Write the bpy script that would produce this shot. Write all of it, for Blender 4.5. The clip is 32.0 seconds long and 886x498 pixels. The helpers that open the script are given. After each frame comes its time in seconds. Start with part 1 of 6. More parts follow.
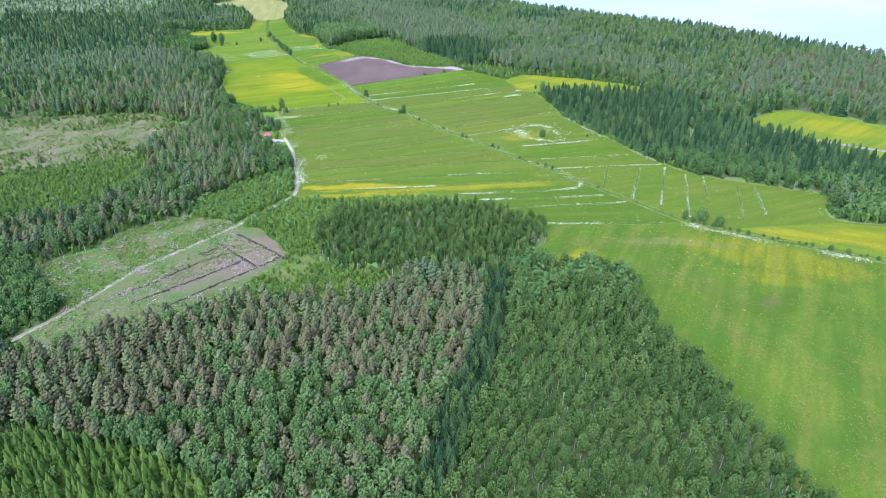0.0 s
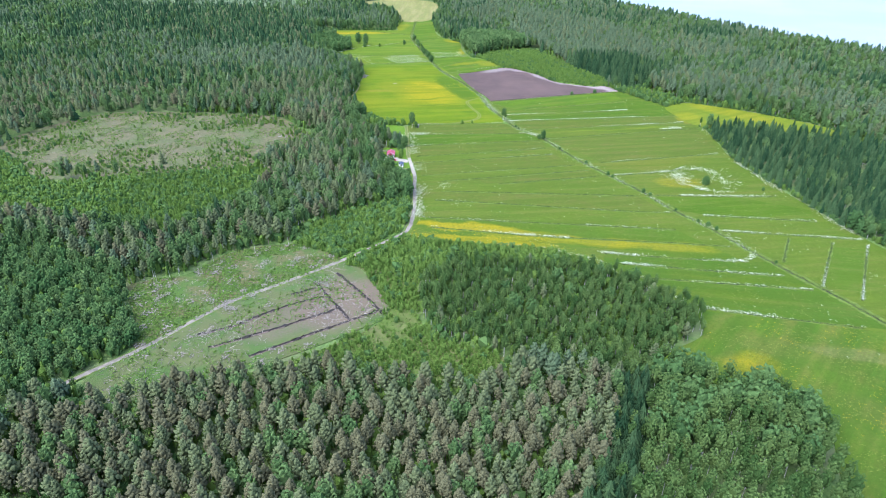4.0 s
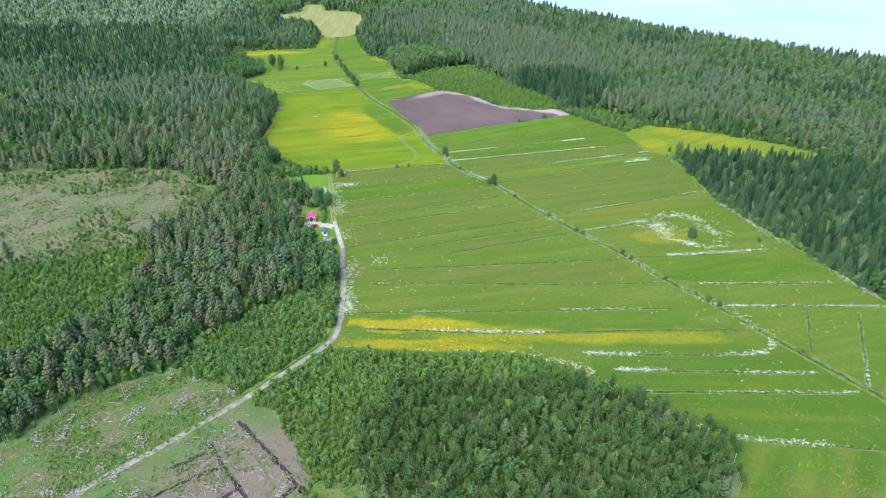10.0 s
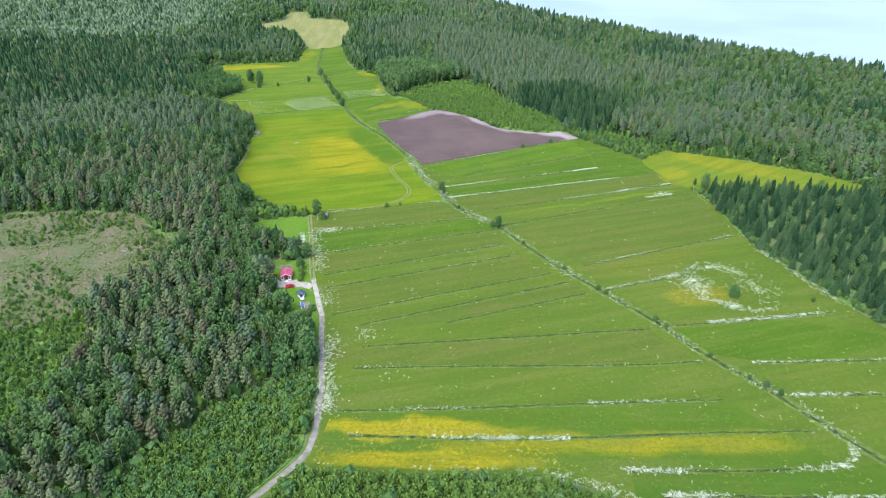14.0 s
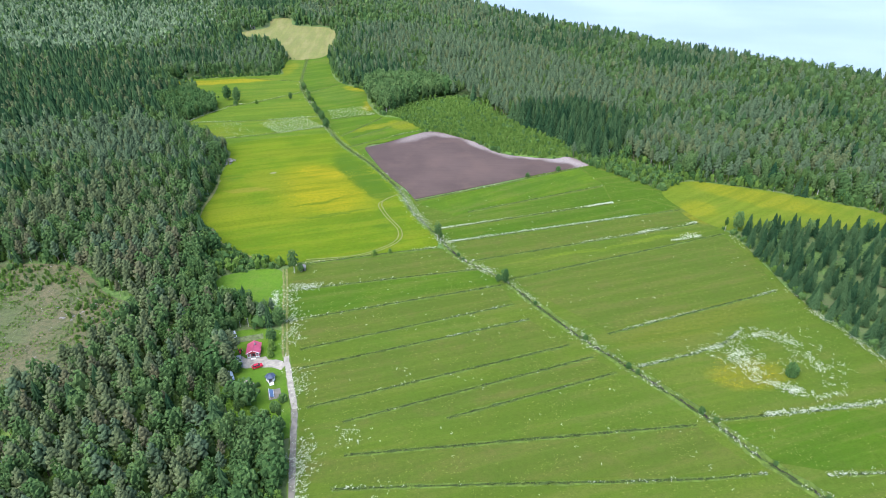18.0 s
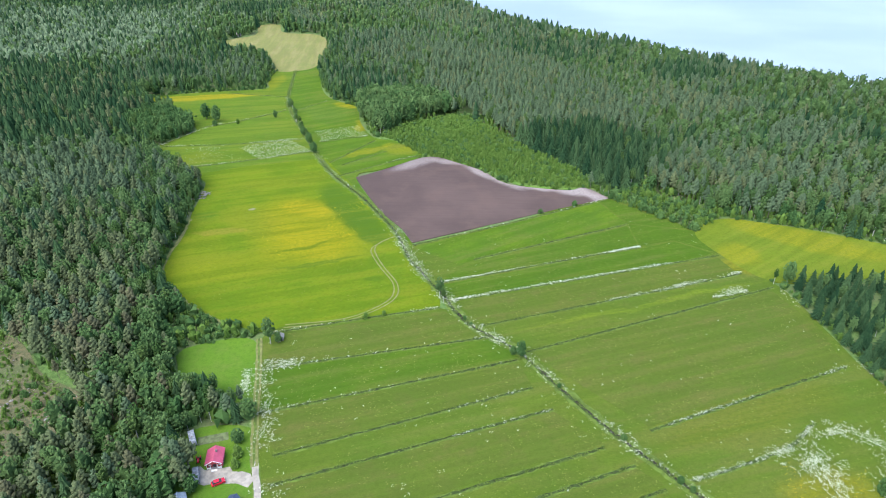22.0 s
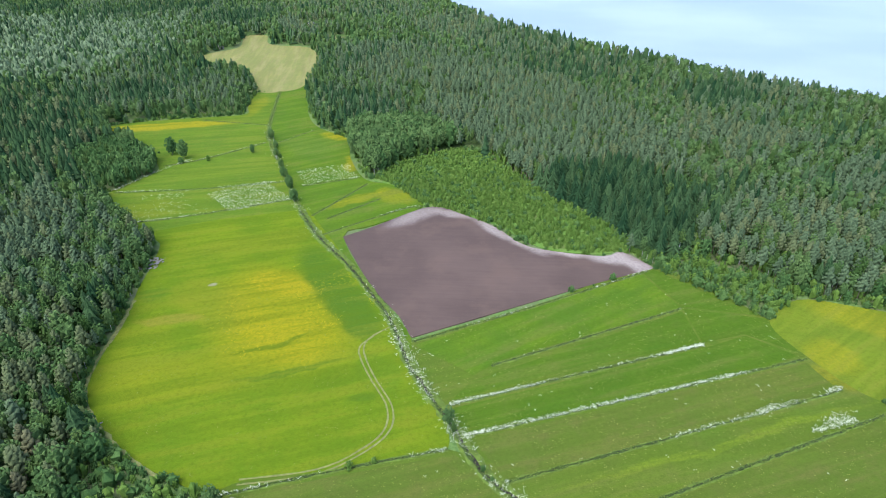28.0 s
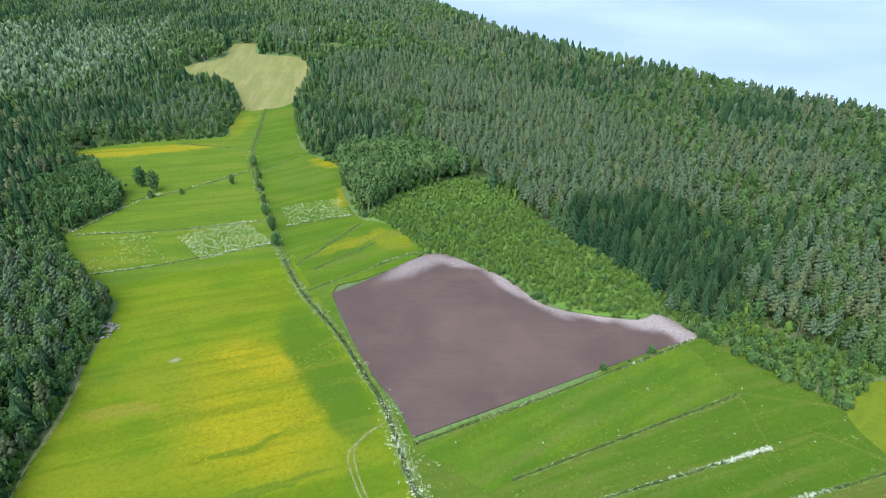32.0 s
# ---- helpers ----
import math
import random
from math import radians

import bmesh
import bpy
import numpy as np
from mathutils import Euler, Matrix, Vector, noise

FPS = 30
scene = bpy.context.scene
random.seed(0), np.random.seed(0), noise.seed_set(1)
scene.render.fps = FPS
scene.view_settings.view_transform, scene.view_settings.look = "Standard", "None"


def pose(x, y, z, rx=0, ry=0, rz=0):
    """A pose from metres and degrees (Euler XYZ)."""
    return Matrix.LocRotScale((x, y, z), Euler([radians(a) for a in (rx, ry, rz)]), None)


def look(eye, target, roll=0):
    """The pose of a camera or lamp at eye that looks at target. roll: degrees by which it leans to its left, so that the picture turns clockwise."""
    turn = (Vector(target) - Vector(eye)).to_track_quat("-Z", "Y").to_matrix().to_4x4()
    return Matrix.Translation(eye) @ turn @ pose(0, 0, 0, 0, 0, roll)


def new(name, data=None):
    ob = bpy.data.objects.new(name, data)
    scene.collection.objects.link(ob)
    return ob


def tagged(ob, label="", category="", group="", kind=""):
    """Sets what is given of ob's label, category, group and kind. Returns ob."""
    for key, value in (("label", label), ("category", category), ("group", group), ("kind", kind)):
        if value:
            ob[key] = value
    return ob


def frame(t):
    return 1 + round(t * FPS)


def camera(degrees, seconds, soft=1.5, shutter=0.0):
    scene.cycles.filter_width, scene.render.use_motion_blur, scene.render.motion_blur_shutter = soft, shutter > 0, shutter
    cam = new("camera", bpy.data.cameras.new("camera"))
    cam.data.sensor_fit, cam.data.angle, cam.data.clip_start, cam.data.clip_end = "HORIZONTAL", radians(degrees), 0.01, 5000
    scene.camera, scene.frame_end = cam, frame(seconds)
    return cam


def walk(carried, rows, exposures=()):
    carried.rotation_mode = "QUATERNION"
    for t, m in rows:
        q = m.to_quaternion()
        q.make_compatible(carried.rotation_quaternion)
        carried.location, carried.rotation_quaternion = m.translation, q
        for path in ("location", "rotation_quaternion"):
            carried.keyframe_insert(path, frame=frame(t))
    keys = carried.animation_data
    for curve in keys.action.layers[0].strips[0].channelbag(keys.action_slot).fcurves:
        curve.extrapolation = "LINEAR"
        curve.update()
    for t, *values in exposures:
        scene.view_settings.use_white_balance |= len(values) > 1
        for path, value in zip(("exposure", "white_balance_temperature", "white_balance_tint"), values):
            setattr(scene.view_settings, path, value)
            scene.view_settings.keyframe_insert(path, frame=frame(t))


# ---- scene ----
cam = camera(70.2, 32.0, soft=1.0)
METRES, EYE, TILT, LEAN, TURN = 470.9, 165.0, 0.0, 0.0, 0.0
ROWS = [
    (0.0, 0.0, 0.0, 0.0, 0.02, -29.43, -0.03),
    (0.5, -0.0006, 0.0169, -0.0002, -0.1, -29.42, -0.01),
    (1.0, -0.0012, 0.0338, -0.0003, -0.24, -29.44, 0.03),
    (1.5, -0.0015, 0.0508, -0.0005, -0.35, -29.45, 0.07),
    (2.0, -0.0018, 0.0676, -0.0005, -0.42, -29.45, 0.11),
    (2.5, -0.0027, 0.0843, -0.0007, 0.55, -29.42, 0.07),
    (3.0, -0.0046, 0.1008, -0.0007, 7.34, -29.46, -0.33),
    (3.5, -0.0063, 0.1171, -0.0011, 13.5, -29.52, -0.62),
    (5.5, -0.0212, 0.1803, -0.0017, 10.21, -29.54, -0.27),
    (6.0, -0.0248, 0.1964, -0.0016, 8.85, -29.51, -0.18),
    (6.5, -0.0279, 0.2126, -0.0016, 8.25, -29.48, -0.1),
    (7.0, -0.0306, 0.2288, -0.0015, 7.89, -29.47, -0.06),
    (7.5, -0.0332, 0.2449, -0.0016, 7.69, -29.45, -0.01),
    (8.0, -0.0358, 0.2609, -0.0017, 7.48, -29.46, 0.02),
    (8.5, -0.0382, 0.277, -0.0016, 7.24, -29.46, 0.05),
    (9.0, -0.0408, 0.2929, -0.0014, 7.05, -29.45, 0.08),
    (9.5, -0.0435, 0.309, -0.0015, 6.92, -29.44, 0.1),
    (10.0, -0.0461, 0.325, -0.0015, 6.83, -29.45, 0.11),
    (10.5, -0.0484, 0.341, -0.0016, 6.7, -29.41, 0.15),
    (11.0, -0.051, 0.3569, -0.0015, 6.59, -29.42, 0.17),
    (11.5, -0.0537, 0.373, -0.0018, 6.52, -29.41, 0.18),
    (12.0, -0.0564, 0.3891, -0.0017, 6.39, -29.43, 0.21),
    (12.5, -0.059, 0.4051, -0.0016, 6.27, -29.42, 0.23),
    (13.0, -0.0615, 0.4209, -0.0016, 6.16, -29.41, 0.23),
    (13.5, -0.0639, 0.4368, -0.0015, 6.06, -29.42, 0.27),
    (14.0, -0.0663, 0.4526, -0.0018, 5.98, -29.4, 0.3),
    (14.5, -0.0686, 0.4681, -0.0016, 5.87, -29.42, 0.33),
    (16.5, -0.0767, 0.529, -0.0019, 5.32, -29.42, 0.39),
    (17.0, -0.0787, 0.5443, -0.002, 5.28, -29.42, 0.4),
    (17.5, -0.0808, 0.5595, -0.0018, 5.23, -29.44, 0.41),
    (18.0, -0.0834, 0.5748, -0.0022, 5.18, -29.43, 0.4),
    (18.5, -0.0856, 0.5899, -0.0018, 5.11, -29.45, 0.43),
    (19.0, -0.0876, 0.605, -0.0021, 5.08, -29.44, 0.45),
    (19.5, -0.0899, 0.62, -0.0024, 5.05, -29.44, 0.44),
    (20.0, -0.0922, 0.635, -0.0024, 4.99, -29.46, 0.46),
    (20.5, -0.0947, 0.6499, -0.0024, 4.91, -29.49, 0.48),
    (21.0, -0.0965, 0.6648, -0.0025, 4.87, -29.5, 0.5),
    (21.5, -0.0987, 0.6795, -0.0022, 4.82, -29.53, 0.49),
    (22.0, -0.1003, 0.6941, -0.0024, 4.79, -29.51, 0.49),
    (22.5, -0.1023, 0.7083, -0.0026, 4.73, -29.51, 0.52),
    (23.0, -0.1042, 0.7229, -0.0027, 4.7, -29.51, 0.54),
    (23.5, -0.106, 0.7372, -0.0026, 4.68, -29.52, 0.51),
    (24.0, -0.1081, 0.7517, -0.0027, 4.63, -29.53, 0.53),
    (24.5, -0.1095, 0.7662, -0.0026, 4.59, -29.54, 0.57),
    (25.0, -0.112, 0.7808, -0.0028, 4.59, -29.53, 0.55),
    (25.5, -0.1131, 0.7953, -0.0023, 4.69, -29.6, 0.57),
    (27.5, -0.1209, 0.8557, -0.0022, 4.63, -29.63, 0.58),
    (28.0, -0.1227, 0.8709, -0.0024, 4.68, -29.62, 0.54),
    (28.5, -0.1246, 0.8861, -0.0026, 4.69, -29.62, 0.53),
    (29.0, -0.127, 0.9013, -0.0024, 4.68, -29.65, 0.51),
    (29.5, -0.1296, 0.9163, -0.0025, 4.66, -29.64, 0.5),
    (30.0, -0.1308, 0.9312, -0.0027, 4.69, -29.63, 0.52),
    (30.5, -0.1332, 0.9458, -0.0024, 4.5, -29.65, 0.54),
    (31.0, -0.1356, 0.9604, -0.0023, 4.51, -29.66, 0.49),
    (31.5, -0.1385, 0.9747, -0.0022, 4.45, -29.67, 0.47),
    (32.0, -0.1404, 0.9889, -0.002, 4.38, -29.69, 0.51),
]
walk(cam, [(t, pose(0, 0, EYE, TILT, LEAN, TURN) @ pose(METRES * x, METRES * y, METRES * z, 90 + pitch, roll, yaw)) for t, x, y, z, yaw, pitch, roll in ROWS],
     exposures=[(0.0, 1.70, 5200, 14), (6.0, 1.64, 5250, 12), (14.0, 1.45, 5450, 9), (24.0, 1.36, 5550, 7), (32.0, 1.27, 5550, 5)])

# ---- light ----
SUN_ELEV, SUN_AZ = 58.0, 215.0
world = bpy.data.worlds.new("overcast_sky")
scene.world = world
world.use_nodes = True
wn, wl = world.node_tree.nodes, world.node_tree.links
sky = wn.new("ShaderNodeTexSky")
sky.sky_type = "NISHITA"
sky.sun_disc = False
sky.sun_elevation, sky.sun_rotation = radians(SUN_ELEV), radians(SUN_AZ)
sky.dust_density = 4.0
sky.ozone_density = 1.0
wl.new(sky.outputs[0], wn["Background"].inputs[0])
wn["Background"].inputs[1].default_value = 0.15
sun = new("sun", bpy.data.lights.new("sun", "SUN"))
sun.data.energy, sun.data.angle, sun.data.color = 1.35, radians(75), (1.0, 0.97, 0.92)
_a, _e = radians(SUN_AZ), radians(SUN_ELEV)
sun.matrix_world = look((0, 0, 300), Vector((0, 0, 300)) - Vector((math.sin(_a) * math.cos(_e), math.cos(_a) * math.cos(_e), math.sin(_e))))


# ---- materials ----
class Nodes:
    """A short hand for node materials."""

    def __init__(self, name):
        self.m = bpy.data.materials.new(name)
        self.m.use_nodes = True
        self.t = self.m.node_tree
        self.t.nodes.clear()
        self.out = self.n("ShaderNodeOutputMaterial")
        self.pos = self.n("ShaderNodeNewGeometry").outputs["Position"]

    def n(self, kind, **values):
        node = self.t.nodes.new(kind)
        for k, v in values.items():
            node.inputs[k.replace("_", " ")].default_value = v
        return node

    def to(self, a, b):
        self.t.links.new(a, b)

    def noise(self, scale, detail=3.0, rough=0.55, vec=None):
        node = self.n("ShaderNodeTexNoise", Scale=scale, Detail=detail, Roughness=rough)
        self.to(vec or self.pos, node.inputs["Vector"])
        return node.outputs[0]

    def remap(self, v, lo, hi, a=0.0, b=1.0, smooth=True):
        node = self.t.nodes.new("ShaderNodeMapRange")
        node.interpolation_type = "SMOOTHSTEP" if smooth else "LINEAR"
        for i, x in enumerate((lo, hi, a, b), 1):
            node.inputs[i].default_value = x
        self.to(v, node.inputs[0])
        return node.outputs[0]

    def maths(self, op, a, b=None):
        node = self.t.nodes.new("ShaderNodeMath")
        node.operation = op
        for i, x in enumerate((a, b)):
            if x is None:
                continue
            if isinstance(x, (int, float)):
                node.inputs[i].default_value = x
            else:
                self.to(x, node.inputs[i])
        return node.outputs[0]

    def mix(self, f, a, b):
        node = self.t.nodes.new("ShaderNodeMix")
        node.data_type = "RGBA"
        for i, x in ((0, f), (6, a), (7, b)):
            if isinstance(x, (int, float)):
                node.inputs[i].default_value = x
            elif isinstance(x, tuple):
                node.inputs[i].default_value = (*x, 1.0)
            else:
                self.to(x, node.inputs[i])
        return node.outputs[2]

    def done(self, colour, rough=0.9, bump=None, strength=0.5, distance=0.1, metal=0.0, spec=0.3):
        b = self.n("ShaderNodeBsdfPrincipled", Roughness=rough, Metallic=metal, Specular_IOR_Level=spec)
        if isinstance(colour, tuple):
            b.inputs["Base Color"].default_value = (*colour, 1.0)
        else:
            self.to(colour, b.inputs["Base Color"])
        if bump is not None:
            k = self.n("ShaderNodeBump", Strength=strength, Distance=distance)
            self.to(bump, k.inputs["Height"])
            self.to(k.outputs[0], b.inputs["Normal"])
        self.to(b.outputs[0], self.out.inputs[0])
        return self.m


def plain(name, colour, rough=0.7, metal=0.0, vary=0.25, scale=1.5):
    """A paint or solid surface with grain and slow stains."""
    k = Nodes(name)
    dark = tuple(c * (1 - vary) for c in colour)
    light = tuple(min(1, c * (1 + vary * 0.5)) for c in colour)
    c = k.mix(k.remap(k.noise(scale, 5), 0.3, 0.7), dark, light)
    return k.done(c, rough, k.noise(scale * 12), 0.25, 0.02, metal)


def foliage(name, dark, light, per_object=False, shine=0.22):
    """Leaves: each tree has its own tint, each clump a little more."""
    k = Nodes(name)
    if per_object:
        tint = k.n("ShaderNodeObjectInfo").outputs["Random"]
    else:
        at = k.n("ShaderNodeAttribute")
        at.attribute_name = "tint"
        tint = at.outputs["Fac"]
    isl = k.n("ShaderNodeNewGeometry").outputs["Random Per Island"]
    f = k.maths("ADD", k.maths("MULTIPLY", tint, 0.8), k.maths("MULTIPLY", isl, 0.2))
    c = k.mix(f, dark, light)
    spray = k.noise(1.5, 4, 0.75)
    c = k.mix(k.remap(spray, 0.42, 0.68, 0.0, 0.42), c, tuple(v * 0.6 for v in dark))
    bump = k.n("ShaderNodeBump", Strength=0.5, Distance=0.4)
    k.to(k.noise(1.1, 4, 0.7), bump.inputs["Height"])
    d, t, m = k.n("ShaderNodeBsdfDiffuse"), k.n("ShaderNodeBsdfTranslucent"), k.n("ShaderNodeMixShader")
    k.to(c, d.inputs[0]), k.to(c, t.inputs[0])
    m.inputs[0].default_value = shine
    k.to(bump.outputs[0], d.inputs["Normal"])
    k.to(d.outputs[0], m.inputs[1]), k.to(t.outputs[0], m.inputs[2]), k.to(m.outputs[0], k.out.inputs[0])
    return k.m


def patchwork(k, c, patches, soft=0.65):
    """Lays soft-edged patches of other colours over a colour."""
    warp = k.n("ShaderNodeTexNoise", Scale=0.05, Detail=3.0)
    k.to(k.pos, warp.inputs["Vector"])
    for x, y, a, b, turn, colour, amount in patches:
        add = k.t.nodes.new("ShaderNodeVectorMath")
        add.operation = "MULTIPLY_ADD"
        add.inputs[1].default_value = (14, 14, 0)
        k.to(warp.outputs["Color"], add.inputs[0])
        k.to(k.pos, add.inputs[2])
        mp = k.t.nodes.new("ShaderNodeMapping")
        mp.vector_type = "TEXTURE"
        mp.inputs["Location"].default_value = (x + 7, y + 7, 0)
        mp.inputs["Rotation"].default_value = (0, 0, radians(turn))
        mp.inputs["Scale"].default_value = (a, b, 1000)
        k.to(add.outputs[0], mp.inputs["Vector"])
        ln = k.t.nodes.new("ShaderNodeVectorMath")
        ln.operation = "LENGTH"
        k.to(mp.outputs[0], ln.inputs[0])
        f = k.remap(ln.outputs["Value"], 1.25, soft)
        f = k.maths("MULTIPLY", f, k.remap(k.noise(0.9, 4, 0.7), 0.25, 0.62, 0.35, 1.0))
        c = k.mix(k.maths("MULTIPLY", f, amount), c, colour)
    return c


def grass(name, base, alt, dry, dry_amount=0.35, rows_deg=None, rows_gap=2.4, patches=(), speckle=None, row_depth=0.25):
    """A meadow or crop: slow drifts of colour, blades, sowing rows, and patches of flowers or dry growth.
    patches: (x, y, half length, half width, turn, colour, amount)."""
    k = Nodes(name)
    c = k.mix(k.remap(k.noise(0.035, 4), 0.35, 0.68), base, alt)
    c = k.mix(k.maths("MULTIPLY", k.remap(k.noise(0.11, 6, 0.65), 0.45, 0.72), dry_amount), c, dry)
    c = patchwork(k, c, patches)
    if rows_deg is not None:
        mp = k.t.nodes.new("ShaderNodeMapping")
        mp.vector_type = "TEXTURE"
        mp.inputs["Rotation"].default_value = (0, 0, radians(rows_deg))
        mp.inputs["Scale"].default_value = (33.0, rows_gap, 1000.0)
        k.to(k.pos, mp.inputs["Vector"])
        f = k.remap(k.noise(1.0, 4, 0.6, mp.outputs[0]), 0.35, 0.7)
        c = k.mix(k.maths("MULTIPLY", f, row_depth), c, tuple(v * 0.62 for v in dry))
        # broad bands left by mowing and seeding
        mp = k.t.nodes.new("ShaderNodeMapping")
        mp.vector_type = "TEXTURE"
        mp.inputs["Rotation"].default_value = (0, 0, radians(rows_deg))
        mp.inputs["Scale"].default_value = (80.0, 2.6 * rows_gap, 1000.0)
        k.to(k.pos, mp.inputs["Vector"])
        band = k.noise(1.0, 5, 0.6, mp.outputs[0])
        c = k.mix(k.maths("MULTIPLY", k.remap(band, 0.44, 0.62), 0.5), c, tuple(v * 0.8 for v in alt))
        c = k.mix(k.maths("MULTIPLY", k.remap(band, 0.5, 0.36), 0.38), c, dry)
    if speckle:
        v = k.n("ShaderNodeTexVoronoi", Scale=0.9)
        k.to(k.pos, v.inputs["Vector"])
        f = k.maths("MULTIPLY", k.remap(v.outputs["Distance"], 0.16, 0.1), k.remap(k.noise(0.08, 3), 0.52, 0.7))
        c = k.mix(f, c, speckle)
    mid = k.noise(0.55, 6, 0.72)
    c = k.mix(k.remap(mid, 0.44, 0.7, 0.0, 0.42), c, tuple(v * 0.6 for v in alt))
    fine = k.noise(2.4, 5, 0.75)
    c = k.mix(k.remap(fine, 0.42, 0.64, 0.0, 0.38), c, tuple(v * 0.45 for v in base))
    c = k.mix(k.remap(k.noise(1.3, 4, 0.7), 0.58, 0.75, 0.0, 0.3), c, tuple(v * 1.15 for v in dry))
    return k.done(c, 0.95, fine, 0.6, 0.25, spec=0.05)


M_FLOOR = (lambda k: k.done(
    k.mix(k.remap(k.noise(0.06, 5), 0.4, 0.65), k.mix(k.remap(k.noise(0.6, 5), 0.35, 0.65), (0.075, 0.125, 0.032), (0.12, 0.185, 0.048)), (0.11, 0.13, 0.055)),
    0.95, k.noise(1.2, 6, 0.7), 0.9, 0.5, spec=0.1))(Nodes("forest_floor"))
LUSH, DRY, YELLOW = (0.062, 0.12, 0.009), (0.118, 0.122, 0.028), (0.30, 0.235, 0.006)
M_GRAVEL = (lambda k: k.done(k.mix(k.remap(k.noise(0.35, 5), 0.35, 0.7), (0.135, 0.12, 0.096), (0.225, 0.197, 0.16)), 0.95, k.noise(6, 6, 0.7), 0.5, 0.05))(Nodes("lane_gravel"))
M_PALE_GRAVEL = plain("pale_gravel", (0.30, 0.265, 0.215), 0.95, 0, 0.3, 0.5)
M_TRACK = plain("worn_grass_track", (0.155, 0.16, 0.048), 0.95, 0, 0.3, 0.6)
M_DITCH = plain("ditch_grass", (0.04, 0.062, 0.011), 0.95, 0, 0.45, 0.5)
M_VERGE = plain("verge_grass", (0.088, 0.128, 0.016), 0.95, 0, 0.35, 0.4)
M_PEAT = plain("wet_peat", (0.022, 0.017, 0.013), 0.8, 0, 0.4, 0.8)
M_SPOIL = plain("peat_spoil", (0.12, 0.09, 0.07), 0.95, 0, 0.5, 0.7)
M_TUFT = foliage("ditch_tufts", (0.085, 0.135, 0.028), (0.18, 0.225, 0.05))
M_WHITE = foliage("white_umbels", (0.44, 0.48, 0.31), (0.72, 0.73, 0.58))
M_BARK_PINE = plain("pine_bark", (0.165, 0.125, 0.09), 0.95, 0, 0.4, 2)
M_BARK_BIRCH = plain("birch_bark", (0.5, 0.48, 0.44), 0.85, 0, 0.5, 3)
M_BARK_GREY = plain("grey_bark", (0.13, 0.115, 0.095), 0.95, 0, 0.4, 3)
LEAF = {
    "pine": ((0.096, 0.120, 0.054), (0.136, 0.163, 0.073)),
    "brown_pine": ((0.104, 0.106, 0.054), (0.134, 0.134, 0.070)),
    # grey pine needles, bluer than pine: distance haze is partly in this colour
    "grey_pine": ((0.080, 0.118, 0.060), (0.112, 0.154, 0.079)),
    "birch": ((0.040, 0.082, 0.021), (0.112, 0.166, 0.047)),
    "broad_birch": ((0.066, 0.118, 0.038), (0.118, 0.178, 0.058)),
    # hill birch: a sun patch and some haze are put into this colour
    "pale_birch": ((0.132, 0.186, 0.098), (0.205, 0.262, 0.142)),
    "aspen": ((0.052, 0.106, 0.033), (0.102, 0.165, 0.051)),
    "spruce": ((0.018, 0.048, 0.022), (0.078, 0.130, 0.050)),
    "young_spruce": ((0.050, 0.100, 0.020), (0.120, 0.185, 0.038)),
    "sapling": ((0.088, 0.152, 0.027), (0.142, 0.218, 0.045)),
    "willow": ((0.056, 0.112, 0.032), (0.108, 0.174, 0.051)),
}
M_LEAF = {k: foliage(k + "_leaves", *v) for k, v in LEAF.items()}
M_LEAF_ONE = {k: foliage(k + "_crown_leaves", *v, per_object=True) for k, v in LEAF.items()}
BARK = {"pine": M_BARK_PINE, "brown_pine": M_BARK_PINE, "grey_pine": M_BARK_PINE, "broad_birch": M_BARK_BIRCH, "pale_birch": M_BARK_BIRCH, "young_spruce": M_BARK_GREY, "birch": M_BARK_BIRCH, "aspen": M_BARK_GREY, "spruce": M_BARK_GREY, "sapling": M_BARK_GREY, "willow": M_BARK_GREY}


# ---- mesh helpers ----
rng = np.random.default_rng(7)


def mesh_from(name, verts, tris, mats=(), index=None, tint=None, smooth=False):
    """One mesh from arrays of points and triangles or quads."""
    me = bpy.data.meshes.new(name)
    verts, tris = np.asarray(verts, np.float32), np.asarray(tris, np.int32)
    k = tris.shape[1]
    me.vertices.add(len(verts))
    me.vertices.foreach_set("co", verts.ravel())
    me.loops.add(tris.size)
    me.loops.foreach_set("vertex_index", tris.ravel())
    me.polygons.add(len(tris))
    me.polygons.foreach_set("loop_start", np.arange(0, tris.size, k, dtype=np.int32))
    if index is not None:
        me.polygons.foreach_set("material_index", np.asarray(index, np.int32))
    me.polygons.foreach_set("use_smooth", np.full(len(tris), smooth) if isinstance(smooth, bool) else smooth)
    for m in mats:
        me.materials.append(m)
    if tint is not None:
        me.attributes.new("tint", "FLOAT", "POINT").data.foreach_set("value", np.asarray(tint, np.float32))
    me.update(calc_edges=True)
    return me


def inside(poly, x, y):
    """Which of the points lie in the polygon."""
    p = np.asarray(poly, float)
    hit = np.zeros(np.shape(x), bool)
    for (x0, y0), (x1, y1) in zip(p, np.roll(p, -1, 0)):
        if y0 != y1:
            hit ^= ((y0 > y) != (y1 > y)) & (x < (x1 - x0) * (y - y0) / (y1 - y0) + x0)
    return hit


